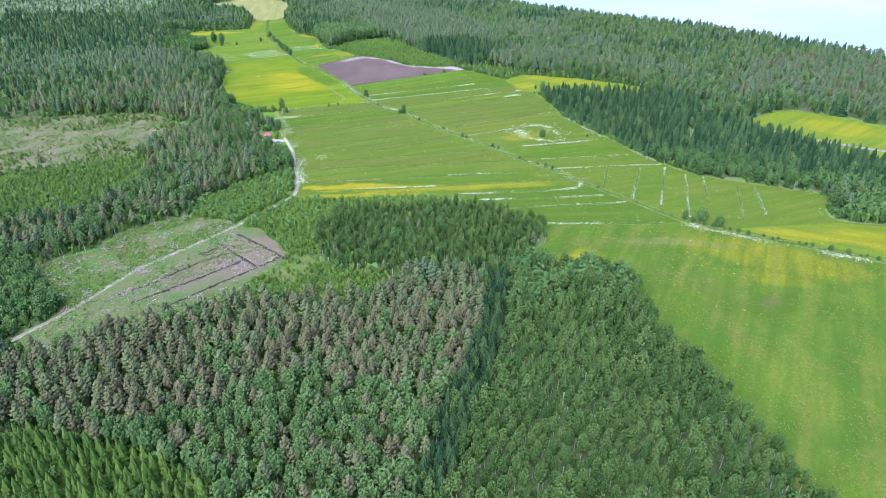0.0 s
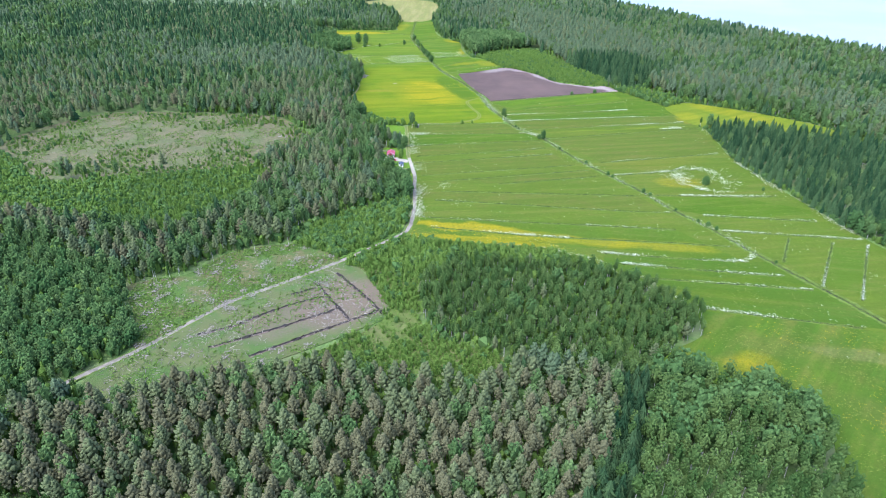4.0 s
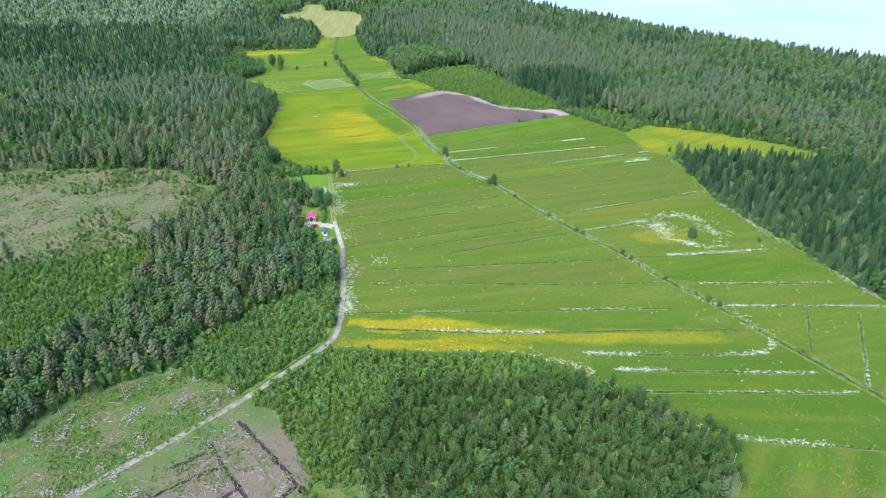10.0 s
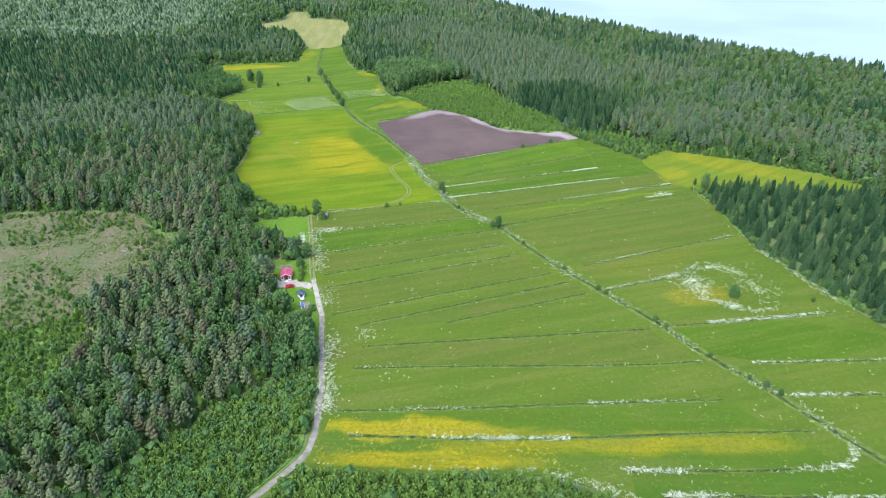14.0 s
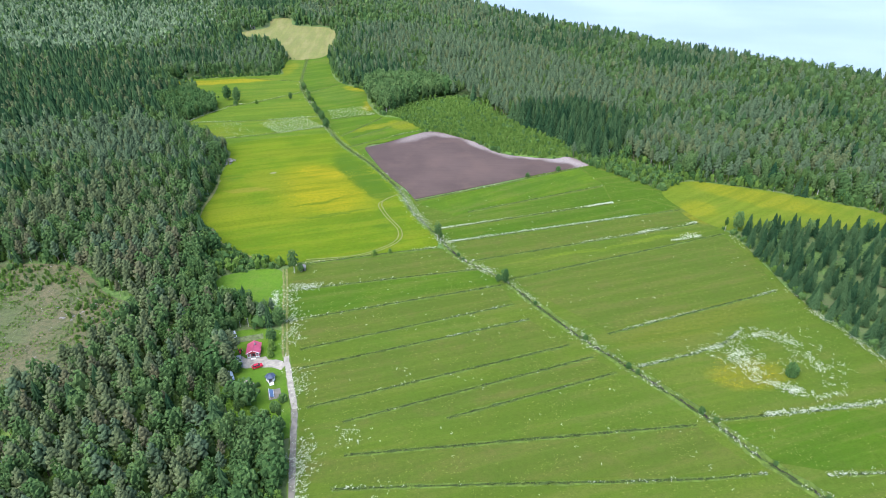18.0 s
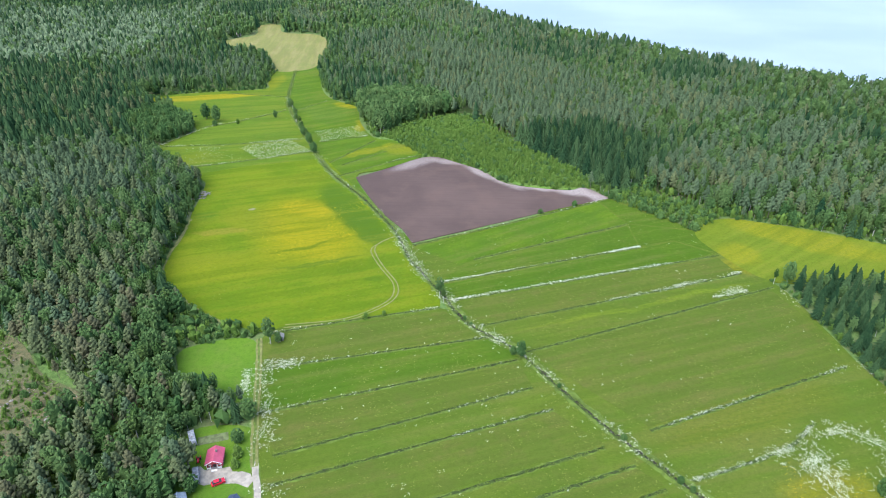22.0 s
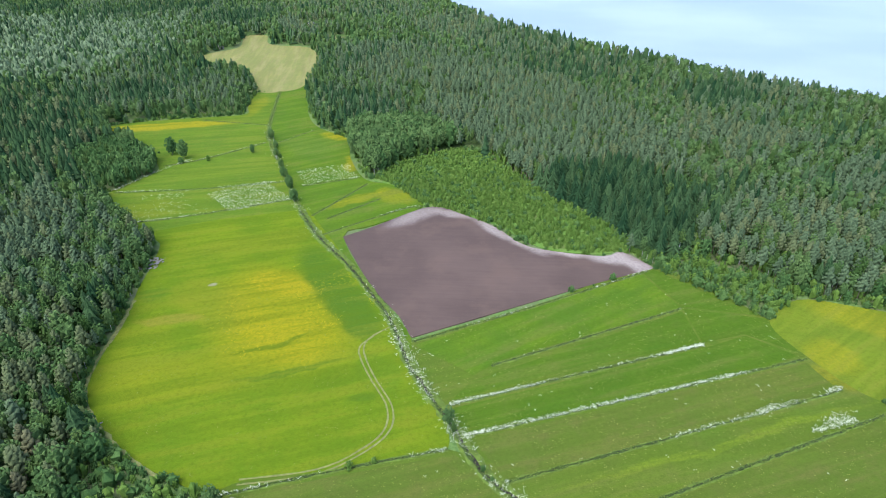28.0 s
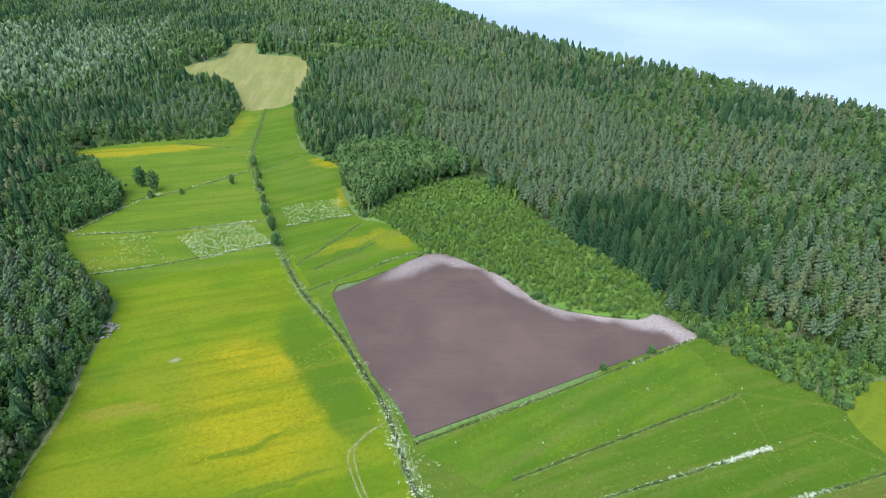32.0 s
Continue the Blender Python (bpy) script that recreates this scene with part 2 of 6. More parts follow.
def smooth_line(pts, step=2.0, closed=False):
    """A curve through the points, sampled evenly."""
    p = [Vector(q) for q in pts]
    n, out = len(p), []
    for i in range(n if closed else n - 1):
        if closed:
            a, b, c, d = p[i - 1], p[i], p[(i + 1) % n], p[(i + 2) % n]
        else:
            a, b, c, d = p[max(i - 1, 0)], p[i], p[i + 1], p[min(i + 2, n - 1)]
        m = max(1, int((c - b).length / step))
        for j in range(m):
            t = j / m
            out.append(0.5 * (2 * b + (c - a) * t + (2 * a - 5 * b + 4 * c - d) * t * t + (3 * b - a - 3 * c + d) * t ** 3))
    if not closed:
        out.append(p[-1])
    return np.array([(q.x, q.y) for q in out])


def part(name, bm, material, parent=None, label=""):
    """A bmesh as one mesh object under a thing."""
    me = bpy.data.meshes.new(name)
    bm.to_mesh(me)
    bm.free()
    for m in material if isinstance(material, (list, tuple)) else [material]:
        me.materials.append(m)
    ob = new(name, me)
    if parent:
        ob.parent = parent
    return tagged(ob, label)


def box(sx, sy, sz, at=(0, 0, 0), turn=0.0, bevel=0.02, tilt=(0, 0)):
    """A bevelled box whose base centre is at the place given."""
    bm = bmesh.new()
    bmesh.ops.create_cube(bm, size=1.0)
    for v in bm.verts:
        v.co = Vector((v.co.x * sx, v.co.y * sy, (v.co.z + 0.5) * sz))
    if bevel:
        bmesh.ops.bevel(bm, geom=bm.edges[:], offset=bevel, segments=1, affect="EDGES")
    bm.transform(pose(*at, tilt[0], tilt[1], turn))
    return bm


def prism(points, depth, m=Matrix()):
    """A slab: a flat outline pushed up by the depth."""
    bm = bmesh.new()
    f = bm.faces.new([bm.verts.new((x, y, 0)) for x, y in points])
    top = bmesh.ops.extrude_face_region(bm, geom=[f])
    for v in top["geom"]:
        if isinstance(v, bmesh.types.BMVert):
            v.co.z += depth
    bmesh.ops.recalc_face_normals(bm, faces=bm.faces[:])
    bm.transform(m)
    return bm


def sheet(name, poly, z, material, label, category="field", rounded=True):
    """A piece of open ground with a rough rim that reaches into the soil."""
    line = smooth_line(poly, 4.0, True) if rounded else np.array(poly, float)
    bm = prism([(x, y) for x, y in line], 0.6 + z, pose(0, 0, -0.6))
    return tagged(part(name, bm, material), label, category, kind="structure")


def ribbon(pts, offs, zs, step=2.0, wob=0.15, seed=1):
    """Points and quads of a strip of that cross-section along a curve."""
    r = np.random.default_rng(seed)
    line = smooth_line(pts, step)
    d = np.gradient(line, axis=0)
    d /= np.linalg.norm(d, axis=1)[:, None] + 1e-9
    side = np.stack([d[:, 1], -d[:, 0]], 1)
    k = len(offs)
    o = np.asarray(offs)[None, :] + r.normal(0, wob, (len(line), k))
    xy = line[:, None, :] + side[:, None, :] * o[:, :, None]
    z = np.asarray(zs)[None, :] + r.normal(0, 0.02, (len(line), k))
    v = np.concatenate([xy, z[:, :, None]], 2).reshape(-1, 3)
    i = (np.arange(len(line) - 1)[:, None] * k + np.arange(k - 1)[None, :]).ravel()
    return v, np.stack([i, i + 1, i + k + 1, i + k], 1), np.tile(np.arange(k - 1), len(line) - 1)


def strip(name, pts, offs, zs, mats, pick, label, category, step=2.0, wob=0.15, seed=1, kind="structure"):
    v, q, j = ribbon(pts, offs, zs, step, wob, seed)
    me = mesh_from(name, v, q, mats, np.asarray(pick)[j], smooth=True)
    return tagged(new(name, me), label, category, kind=kind)


def tufts(centres, size, r, up=0.5, count=3, spread=0.5, lift=0.0):
    """Loose triangles round each centre: tufts of grass or umbels."""
    n = len(centres)
    c = np.repeat(centres, count, 0)
    c = c + r.normal(0, 1, c.shape) * np.array([spread, spread, 0])
    c[:, 2] += lift + r.uniform(0, spread * 0.5, len(c))
    return leaf_faces(c, r.normal(0, 1, c.shape) * (1 - up) + np.array([0, 0, 1.0]) * up, size, r)


def leaf_faces(p, nrm, size, r, way=None):
    """One random triangle at each point, square to its normal; its long axis goes the way given."""
    n = len(p)
    nrm = nrm / (np.linalg.norm(nrm, axis=1)[:, None] + 1e-9)
    t = np.cross(nrm, r.normal(0, 1, (n, 3)) if way is None else way)
    t /= np.linalg.norm(t, axis=1)[:, None] + 1e-9
    b = np.cross(t, nrm)
    s = (size * r.uniform(0.65, 1.35, (n, 1)))
    tall, wide = (1.0, 0.85) if way is None else (1.35, 0.68)
    j = r.uniform(-0.35, 0.35, (3, n, 1))
    v = np.stack([p + s * (tall * b + j[0] * t), p + s * (-0.55 * tall * b * (1 + j[1]) + wide * t), p + s * (-0.55 * tall * b * (1 + j[2]) - wide * t)], 1).reshape(-1, 3)
    return v, np.arange(3 * n).reshape(-1, 3)


# ---- the plan: x to the east, y up the valley, metres ----
SHORE = [(-330, 2600), (-260, 1750), (-150, 1500), (-70, 1322), (40, 1178), (160, 1042), (260, 960), (345, 890), (480, 717), (640, 500), (1000, 150), (1500, -400)]
LANE = [(-215, 160), (-180, 217), (-170, 234), (-161, 255), (-152, 274), (-137, 293), (-117, 320), (-102, 344), (-94, 358), (-94, 372), (-98, 393), (-104, 415), (-110, 437), (-118, 456), (-124, 470)]
TRACK = [(-122.5, 466), (-125, 473), (-131, 492), (-137, 512), (-144, 533)]
BROOK = [(420, 190), (300, 246), (228, 279), (196, 295), (163, 311), (142, 323), (125, 343), (97, 375), (71, 407), (53, 426), (38, 446), (16, 470), (0, 487), (-19, 511), (-36, 534), (-56, 550), (-71, 575), (-88, 603), (-100, 632), (-112, 652), (-129, 678), (-152, 707), (-170, 737), (-179, 754), (-200, 798), (-223, 844), (-239, 888), (-261, 987)]
SOUTH_MEADOW = [(150, 40), (118, 122), (108, 150), (107, 178), (94, 205), (91, 232), (93, 252), (82, 266), (48, 270), (38, 280), (56, 300), (58, 320), (90, 322), (142, 322), (163, 310), (196, 294), (228, 278), (300, 245), (420, 189), (520, 120), (420, 0)]
WEST_STRIPS = [(-91, 353), (-53, 354), (-12, 357), (14, 348), (28, 338), (57, 320), (90, 321), (142, 323), (125, 343), (97, 375), (71, 407), (53, 426), (38, 446), (16, 470), (0, 487), (-19, 511), (-36, 534), (-56, 550), (-70, 561), (-104, 550), (-142, 537), (-131, 492), (-124, 470), (-117, 452), (-104, 415), (-98, 393), (-94, 371)]
EAST_STRIPS = [(142, 323), (163, 311), (196, 295), (228, 279), (300, 246), (420, 190), (430, 240), (330, 290), (258, 318), (229, 326), (229, 341), (240, 360), (228, 368), (173, 393), (150, 420), (138, 445), (122, 478), (108, 509), (100, 531), (96, 556), (89, 590), (69, 622), (64, 644), (23, 684), (-33, 651), (-89, 618), (-88, 603), (-71, 575), (-56, 550), (-36, 534), (-19, 511), (0, 487), (16, 470), (38, 446), (53, 426), (71, 407), (97, 375), (125, 343)]
WEST_MEADOW = [(-140, 538), (-104, 551), (-70, 562), (-88, 603), (-103, 637), (-136, 691), (-168, 741), (-215, 724), (-250, 706), (-236, 694), (-229, 671), (-225, 650), (-219, 628), (-214, 597), (-209, 580), (-198, 566), (-176, 550), (-158, 542)]
FINGER_MEADOW = [(-168, 741), (-179, 754), (-200, 798), (-223, 844), (-240, 890), (-262, 986), (-281, 984), (-275, 940), (-270, 917), (-310, 905), (-348, 893), (-368, 880), (-356, 862), (-330, 848), (-312, 830), (-293, 806), (-286, 789), (-299, 758), (-287, 738), (-259, 712), (-250, 705), (-215, 723)]
NORTH_STRIPS = [(-90, 622), (-112, 655), (-138, 708), (-124, 722), (-99, 748), (-121, 777), (-141, 786), (-158, 821), (-170, 862), (-198, 887), (-216, 922), (-244, 1011), (-262, 986), (-240, 890), (-223, 844), (-200, 798), (-179, 754), (-168, 741), (-136, 691), (-103, 637), (-92, 612)]
PALE_FIELD = [(-400, 1105), (-395, 1142), (-372, 1178), (-388, 1243), (-362, 1250), (-338, 1195), (-285, 1178), (-256, 1111), (-244, 1011), (-262, 986), (-282, 987), (-305, 1035), (-327, 1064), (-370, 1078)]
PLOUGH = [(-137.5, 705), (-138.5, 707), (-137, 708.5), (-124, 720), (-99, 745), (-88, 747), (-78, 741), (-56, 724), (-43, 707), (-31, 700), (-1, 695), (10, 700), (22.5, 686), (23, 685), (22, 684), (-12, 666), (-57, 640), (-89, 621.5), (-90, 621), (-90.7, 622), (-98, 637), (-110, 653), (-122, 674)]
EAST_MEADOW = [(64, 644), (83, 661), (106, 657), (136, 647), (178, 626), (200, 606), (185, 598), (130, 600), (89, 594), (69, 622)]
NEAR_EAST_MEADOW = [(250, 504), (262, 516), (298, 538), (334, 522), (360, 492), (395, 450), (335, 402), (303, 424), (272, 468)]
SMALL_FIELD = [(-146, 532), (-173, 524), (-171, 514), (-162, 501), (-147, 501), (-140, 495), (-133, 497)]
YARD = [(-150, 480), (-130, 483), (-123, 468), (-117, 454), (-110, 438), (-107, 424), (-124, 424), (-140, 442), (-147, 462)]
NEAR_CUT = [(-206, 272), (-198, 281), (-185, 290), (-175, 315), (-148, 331), (-126, 327), (-117, 320), (-136, 293), (-152, 274), (-170, 234), (-186, 252)]
PEAT_CUT = [(-180, 215), (-170, 234), (-161, 255), (-152, 274), (-137, 293), (-117, 320), (-105, 316), (-80, 284), (-90, 266), (-108, 246), (-130, 226), (-165, 200)]
WEST_CUT = [(-420, 420), (-395, 500), (-318, 521), (-256, 528), (-222, 505), (-196, 490), (-205, 455), (-222, 425), (-290, 393), (-350, 372)]
GLADE = [(-124, 972), (-75, 975), (-68, 950), (-107, 950)]
FAR_GLADE = [(-283, 1246), (-256, 1254), (-238, 1193), (-263, 1192)]
OPEN = [SOUTH_MEADOW, WEST_STRIPS, EAST_STRIPS, WEST_MEADOW, FINGER_MEADOW, NEAR_EAST_MEADOW, NORTH_STRIPS, PALE_FIELD, PLOUGH, EAST_MEADOW, SMALL_FIELD, YARD, NEAR_CUT, PEAT_CUT, WEST_CUT, GLADE, FAR_GLADE]

# young growth and woods
YOUNG = [(-136, 787), (-124, 816), (-91, 842), (-72, 843), (-45, 803), (-25, 769), (7, 731), (24, 694), (10, 702), (-2, 697), (-31, 702), (-56, 727), (-84, 744), (-99, 750), (-121, 777)]
SCRUB_SOUTH = [(-117, 318), (-94, 350), (-50, 353), (-12, 355), (14, 346), (24, 337), (0, 340), (-62, 330), (-72, 302), (-58, 274), (-20, 262), (-30, 242), (-92, 236), (-128, 222), (-95, 255), (-80, 284), (-104, 316)]
SCRUB_LANE = [(-126, 326), (-148, 331), (-146, 350), (-128, 378), (-116, 390), (-106, 402), (-101, 396), (-98, 372), (-98, 356), (-121, 319)]
SCRUB_WEST = [(-430, 415), (-330, 368), (-222, 424), (-203, 412), (-198, 390), (-192, 368), (-203, 346), (-208, 330), (-250, 324), (-430, 300)]
YOUNG_BIRCH = [(-64, 331), (0, 340), (24, 337), (57, 319), (57, 300), (38, 280), (30, 262), (-20, 262), (-58, 274), (-72, 302)]
BIRCH_STAND = [(26, 262), (38, 278), (48, 268), (82, 264), (92, 250), (90, 230), (93, 205), (106, 178), (107, 150), (117, 122), (150, 40), (-40, 40), (-4, 134), (3, 158), (21, 215)]
BROWN_PINES = [(26, 262), (-30, 243), (-92, 236), (-128, 222), (-165, 198), (-190, 150), (-145, 160), (-112, 152), (-73, 138), (-60, 110), (-20, 60), (-4, 134), (3, 158), (21, 215)]
SPRUCE_SOUTH = [(-190, 158), (-145, 160), (-112, 152), (-73, 138), (-60, 110), (-40, 40), (-300, 40), (-260, 150)]
GREEN_WEST = [(-280, 300), (-204, 274), (-186, 252), (-172, 238), (-182, 215), (-215, 160), (-340, 180)]
SPRUCE_EAST = [(89, 593), (96, 556), (100, 531), (108, 509), (122, 478), (138, 445), (150, 420), (173, 394), (229, 370), (300, 335), (380, 340), (335, 400), (303, 424), (272, 468), (250, 503), (215, 520), (240, 530), (235, 560), (190, 596), (130, 598)]
BROAD_EAST = [(148, 424), (173, 394), (229, 370), (241, 363), (262, 350), (330, 292), (420, 300), (345, 352), (270, 372), (236, 392), (186, 416), (164, 430)]
EAST_CLUMP = [(231, 327), (258, 320), (330, 292), (345, 335), (268, 347), (244, 343)]
SPRUCE_NORTH = [(-40, 770), (24, 694), (48, 700), (62, 770), (30, 812), (-10, 800)]
BIRCH_COPSE = [(-136, 788), (-158, 822), (-168, 860), (-160, 880), (-108, 886), (-80, 850), (-92, 842), (-124, 816)]
GREY_PINES = [(-70, 845), (-30, 775), (0, 806), (62, 780), (60, 900), (0, 1020), (-130, 1060), (-110, 890)]
BROAD_WEST = [(-299, 757), (-286, 788), (-292, 806), (-312, 822), (-345, 840), (-352, 800), (-318, 765)]
BROAD_YARD = [(-128, 434), (-122, 419), (-123, 404), (-112, 386), (-102, 384), (-100, 392), (-105, 413), (-108, 424), (-124, 424)]
EDGE_EAST = [(23, 685), (64, 644), (83, 661), (70, 680), (45, 700), (30, 702)]
FARMYARD = [(-338, 1326), (-284, 1344), (-280, 1296), (-328, 1288)]
WOODLAND = [(-170, 50), (-215, 110), (-345, 250), (-1040, 930), (-1060, 1680), (-230, 1680), (-150, 1500), (-70, 1322), (40, 1178), (160, 1042), (260, 960), (345, 890), (480, 717), (530, 650), (430, 330), (300, 245), (150, 40)]

# ---- ground and water ----


def ground_sheet():
    fx = np.concatenate([np.linspace(-7000, -1200, 12)[:-1], np.arange(-1200, 800, 10.0), np.linspace(800, 7000, 12)])
    fy = np.concatenate([np.linspace(-5000, -100, 10)[:-1], np.arange(-100, 1800, 10.0), np.linspace(1800, 8000, 12)])
    gx, gy = np.meshgrid(fx, fy)
    s = np.array(SHORE, float)
    best, side = np.full(gx.shape, 1e9), np.zeros(gx.shape)
    for (x0, y0), (x1, y1) in zip(s[:-1], s[1:]):
        dx, dy = x1 - x0, y1 - y0
        t = np.clip(((gx - x0) * dx + (gy - y0) * dy) / (dx * dx + dy * dy), 0, 1)
        d = np.hypot(gx - x0 - t * dx, gy - y0 - t * dy)
        sgn = np.sign(dx * (gy - y0) - dy * (gx - x0))
        side = np.where(d < best, sgn, side)
        best = np.minimum(best, d)
    lake = best * side
    wave = 0.12 * np.sin(gx / 17.0) * np.cos(gy / 23.0) + 0.08 * np.sin(gx / 7.3 + gy / 9.1)
    gz = -0.28 + wave - 9.0 * np.clip((lake + 8) / 30, 0, 1)
    ny, nx = gx.shape
    i = (np.arange(ny - 1)[:, None] * nx + np.arange(nx - 1)[None, :]).ravel()
    me = mesh_from("ground", np.stack([gx.ravel(), gy.ravel(), gz.ravel()], 1), np.stack([i, i + 1, i + nx + 1, i + nx], 1), [M_FLOOR], smooth=True)
    return tagged(new("ground", me), "mossy green and brown forest floor, one wide sheet", "ground", kind="structure")


ground_sheet()
# pale base colour adds painted sky reflection to what the gloss mirrors
_k = Nodes("lake_water")
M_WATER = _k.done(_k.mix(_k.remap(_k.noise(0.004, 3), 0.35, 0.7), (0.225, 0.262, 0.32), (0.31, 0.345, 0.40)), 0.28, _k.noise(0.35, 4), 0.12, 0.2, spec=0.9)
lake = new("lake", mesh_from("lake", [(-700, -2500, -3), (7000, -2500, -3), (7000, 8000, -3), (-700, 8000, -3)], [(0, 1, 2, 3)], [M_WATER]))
tagged(lake, "calm glossy lake, bright sky reflection partly put into its pale colour", "lake", kind="structure")

# ---- fields ----
M_SOUTH = grass("south_meadow_grass", (0.078, 0.128, 0.012), (0.052, 0.105, 0.011), (0.125, 0.125, 0.026), 0.55, 62, 3.0, [
    (170, 285, 45, 16, -25, YELLOW, 0.45), (75, 288, 10, 8, 0, YELLOW, 0.5), (150, 240, 20, 8, 20, (0.0475, 0.0824, 0.00981), 0.6), (165, 262, 16, 7, -20, YELLOW, 0.4), (95, 300, 30, 8, 0, DRY, 0.5), (152, 243, 9, 4, 30, (0.10, 0.085, 0.035), 0.8), (118, 262, 24, 9, -30, DRY, 0.55), (128, 300, 34, 4, -6, (0.17, 0.165, 0.06), 0.6), (125, 225, 5, 26, 8, DRY, 0.5), (68, 283, 8, 7, 0, YELLOW, 0.5), (140, 190, 10, 30, -12, (0.12, 0.15, 0.02), 0.6)], YELLOW, 0.3)
M_STRIP_A = grass("strip_grass_fresh", (0.070, 0.122, 0.008), (0.058, 0.110, 0.008), DRY, 0.3, 22, 2.0, [], None, 0.2)
M_STRIP_B = grass("strip_grass_seeding", (0.088, 0.120, 0.015), (0.077, 0.116, 0.014), (0.112, 0.108, 0.028), 0.6, 22, 2.0, [], None, 0.3)
M_STRIP_C = grass("strip_grass_mixed", (0.088, 0.125, 0.013), (0.076, 0.121, 0.0125), DRY, 0.4, 20, 2.6, [(25, 571, 62, 2.0, 21, (0.142, 0.185, 0.0122), 0.7), (35, 626, 13, 2.6, -65, (0.0515, 0.103, 0.00882), 0.7), (75, 608, 12, 8, 0, YELLOW, 0.45), (60, 470, 16, 8, 10, YELLOW, 0.45), (45, 505, 40, 14, 25, (0.119, 0.123, 0.0148), 0.6)], None, 0.25)
M_LUSH = grass("lush_strip_grass", (0.056, 0.108, 0.011), (0.064, 0.112, 0.010), (0.1, 0.11, 0.022), 0.35, 4, 2.2, [(85, 352, 40, 3, 4, (0.085, 0.12, 0.009), 0.6), (70, 335, 35, 4, 3, (0.09, 0.12, 0.009), 0.5)], None, 0.2)
M_BUTTER = grass("buttercup_grass", (0.064, 0.114, 0.011), (0.072, 0.118, 0.010), DRY, 0.3, 6, 2.4, [
    (-60, 373.5, 40, 4.5, 5, YELLOW, 1.0), (-52, 360.5, 36, 4.5, 4, YELLOW, 0.95), (-5, 372, 45, 5, 7, YELLOW, 0.55), (40, 377, 30, 4, 8, YELLOW, 0.35), (60, 380, 25, 6, 8, YELLOW, 0.25)], None, 0.12)
M_GOLD = grass("golden_meadow_grass", (0.125, 0.155, 0.012), (0.10, 0.145, 0.011), DRY, 0.3, -20, 2.4, [(200, 308, 30, 7, -8, YELLOW, 0.6), (240, 300, 26, 12, -25, YELLOW, 0.65), (290, 270, 30, 14, -30, YELLOW, 0.5)], None, 0.15)
M_WESTM = grass("west_meadow_grass", (0.120, 0.165, 0.006), (0.088, 0.142, 0.006), (0.148, 0.155, 0.012), 0.35, 22, 3.0, [
    (-150, 636, 46, 24, -50, YELLOW, 0.62), (-152, 616, 26, 20, 0, YELLOW, 0.42), (-172, 590, 30, 14, 20, (0.2, 0.19, 0.008), 0.5), (-200, 600, 12, 30, 10, (0.17, 0.18, 0.008), 0.5), (-185, 640, 26, 14, -50, (0.19, 0.175, 0.012), 0.5), (-180, 700, 40, 10, 25, (0.17, 0.17, 0.012), 0.5), (-158, 659, 17, 11, -20, (0.34, 0.25, 0.008), 0.55), (-131, 658, 44, 11, -56, (0.046, 0.1, 0.0098), 1.0), (-118, 634, 16, 9, -50, (0.05, 0.104, 0.0098), 0.9), (-115, 628, 9, 6, -50, (0.0554, 0.107, 0.0108), 0.7), (-134, 598, 24, 1.8, 23, (0.0594, 0.112, 0.00882), 0.85),
    (-146, 614, 17, 1.4, 30, (0.0713, 0.12, 0.00882), 0.7), (-105, 582, 6, 2.2, 10, (0.0594, 0.112, 0.00981), 0.8), (-101, 598, 8, 14, 20, (0.0713, 0.132, 0.00981), 0.6), (-198, 626, 15, 4, 9, (0.206, 0.165, 0.0246), 0.8), (-190, 656, 2.5, 1.6, 0, (0.301, 0.261, 0.19), 0.95),
    (-215, 646, 8, 5, 20, (0.0634, 0.12, 0.00981), 0.8)], None, 0.14)
M_FINGER = grass("finger_meadow_grass", (0.104, 0.156, 0.011), (0.08, 0.136, 0.011), (0.142, 0.146, 0.022), 0.35, 14, 3.0, [
    (-322, 884, 54, 9, 12, YELLOW, 1.0), (-250, 860, 14, 25, 10, (0.103, 0.157, 0.00981), 0.6), (-268, 940, 8, 30, 5, YELLOW, 0.4), (-235, 800, 40, 12, 22, (0.119, 0.157, 0.0122), 0.6), (-205, 700, 45, 12, 25, (0.131, 0.177, 0.00736), 0.6), (-260, 735, 20, 12, 10, (0.175, 0.182, 0.00981), 0.5)], None, 0.14)
M_NORTH = grass("north_strip_grass", (0.092, 0.146, 0.008), LUSH, DRY, 0.35, 35, 3.0, [
    (-30, 655, 56, 3.2, 30, YELLOW, 0.6), (0, 660, 26, 3.0, 29, (0.06, 0.115, 0.012), 0.6), (-178, 868, 16, 9, -20, YELLOW, 0.9), (-155, 815, 6, 14, 10, YELLOW, 0.7), (-140, 755, 22, 5, 45, YELLOW, 0.5), (-118, 760, 8, 16, 45, YELLOW, 0.4), (-190, 845, 22, 20, 0, (0.119, 0.157, 0.0246), 0.5)], None, 0.12)
M_PALE = grass("pale_mown_grass", (0.214, 0.21, 0.0634), (0.182, 0.198, 0.0554), (0.269, 0.23, 0.103), 0.6, 100, 4.0, [], None, 0.6)
M_EASTM = grass("east_meadow_grass", (0.131, 0.168, 0.0118), (0.103, 0.148, 0.0118), (0.17, 0.173, 0.0221), 0.35, 40, 2.5, [
    (120, 640, 40, 12, -30, YELLOW, 0.45), (80, 622, 10, 10, 0, YELLOW, 0.4), (320, 490, 30, 20, -30, YELLOW, 0.5)], None, 0.2)
M_LAWN = grass("yard_lawn", (0.099, 0.173, 0.0148), (0.0792, 0.153, 0.0138), (0.15, 0.15, 0.0475), 0.3)
_k = Nodes("ploughed_soil")
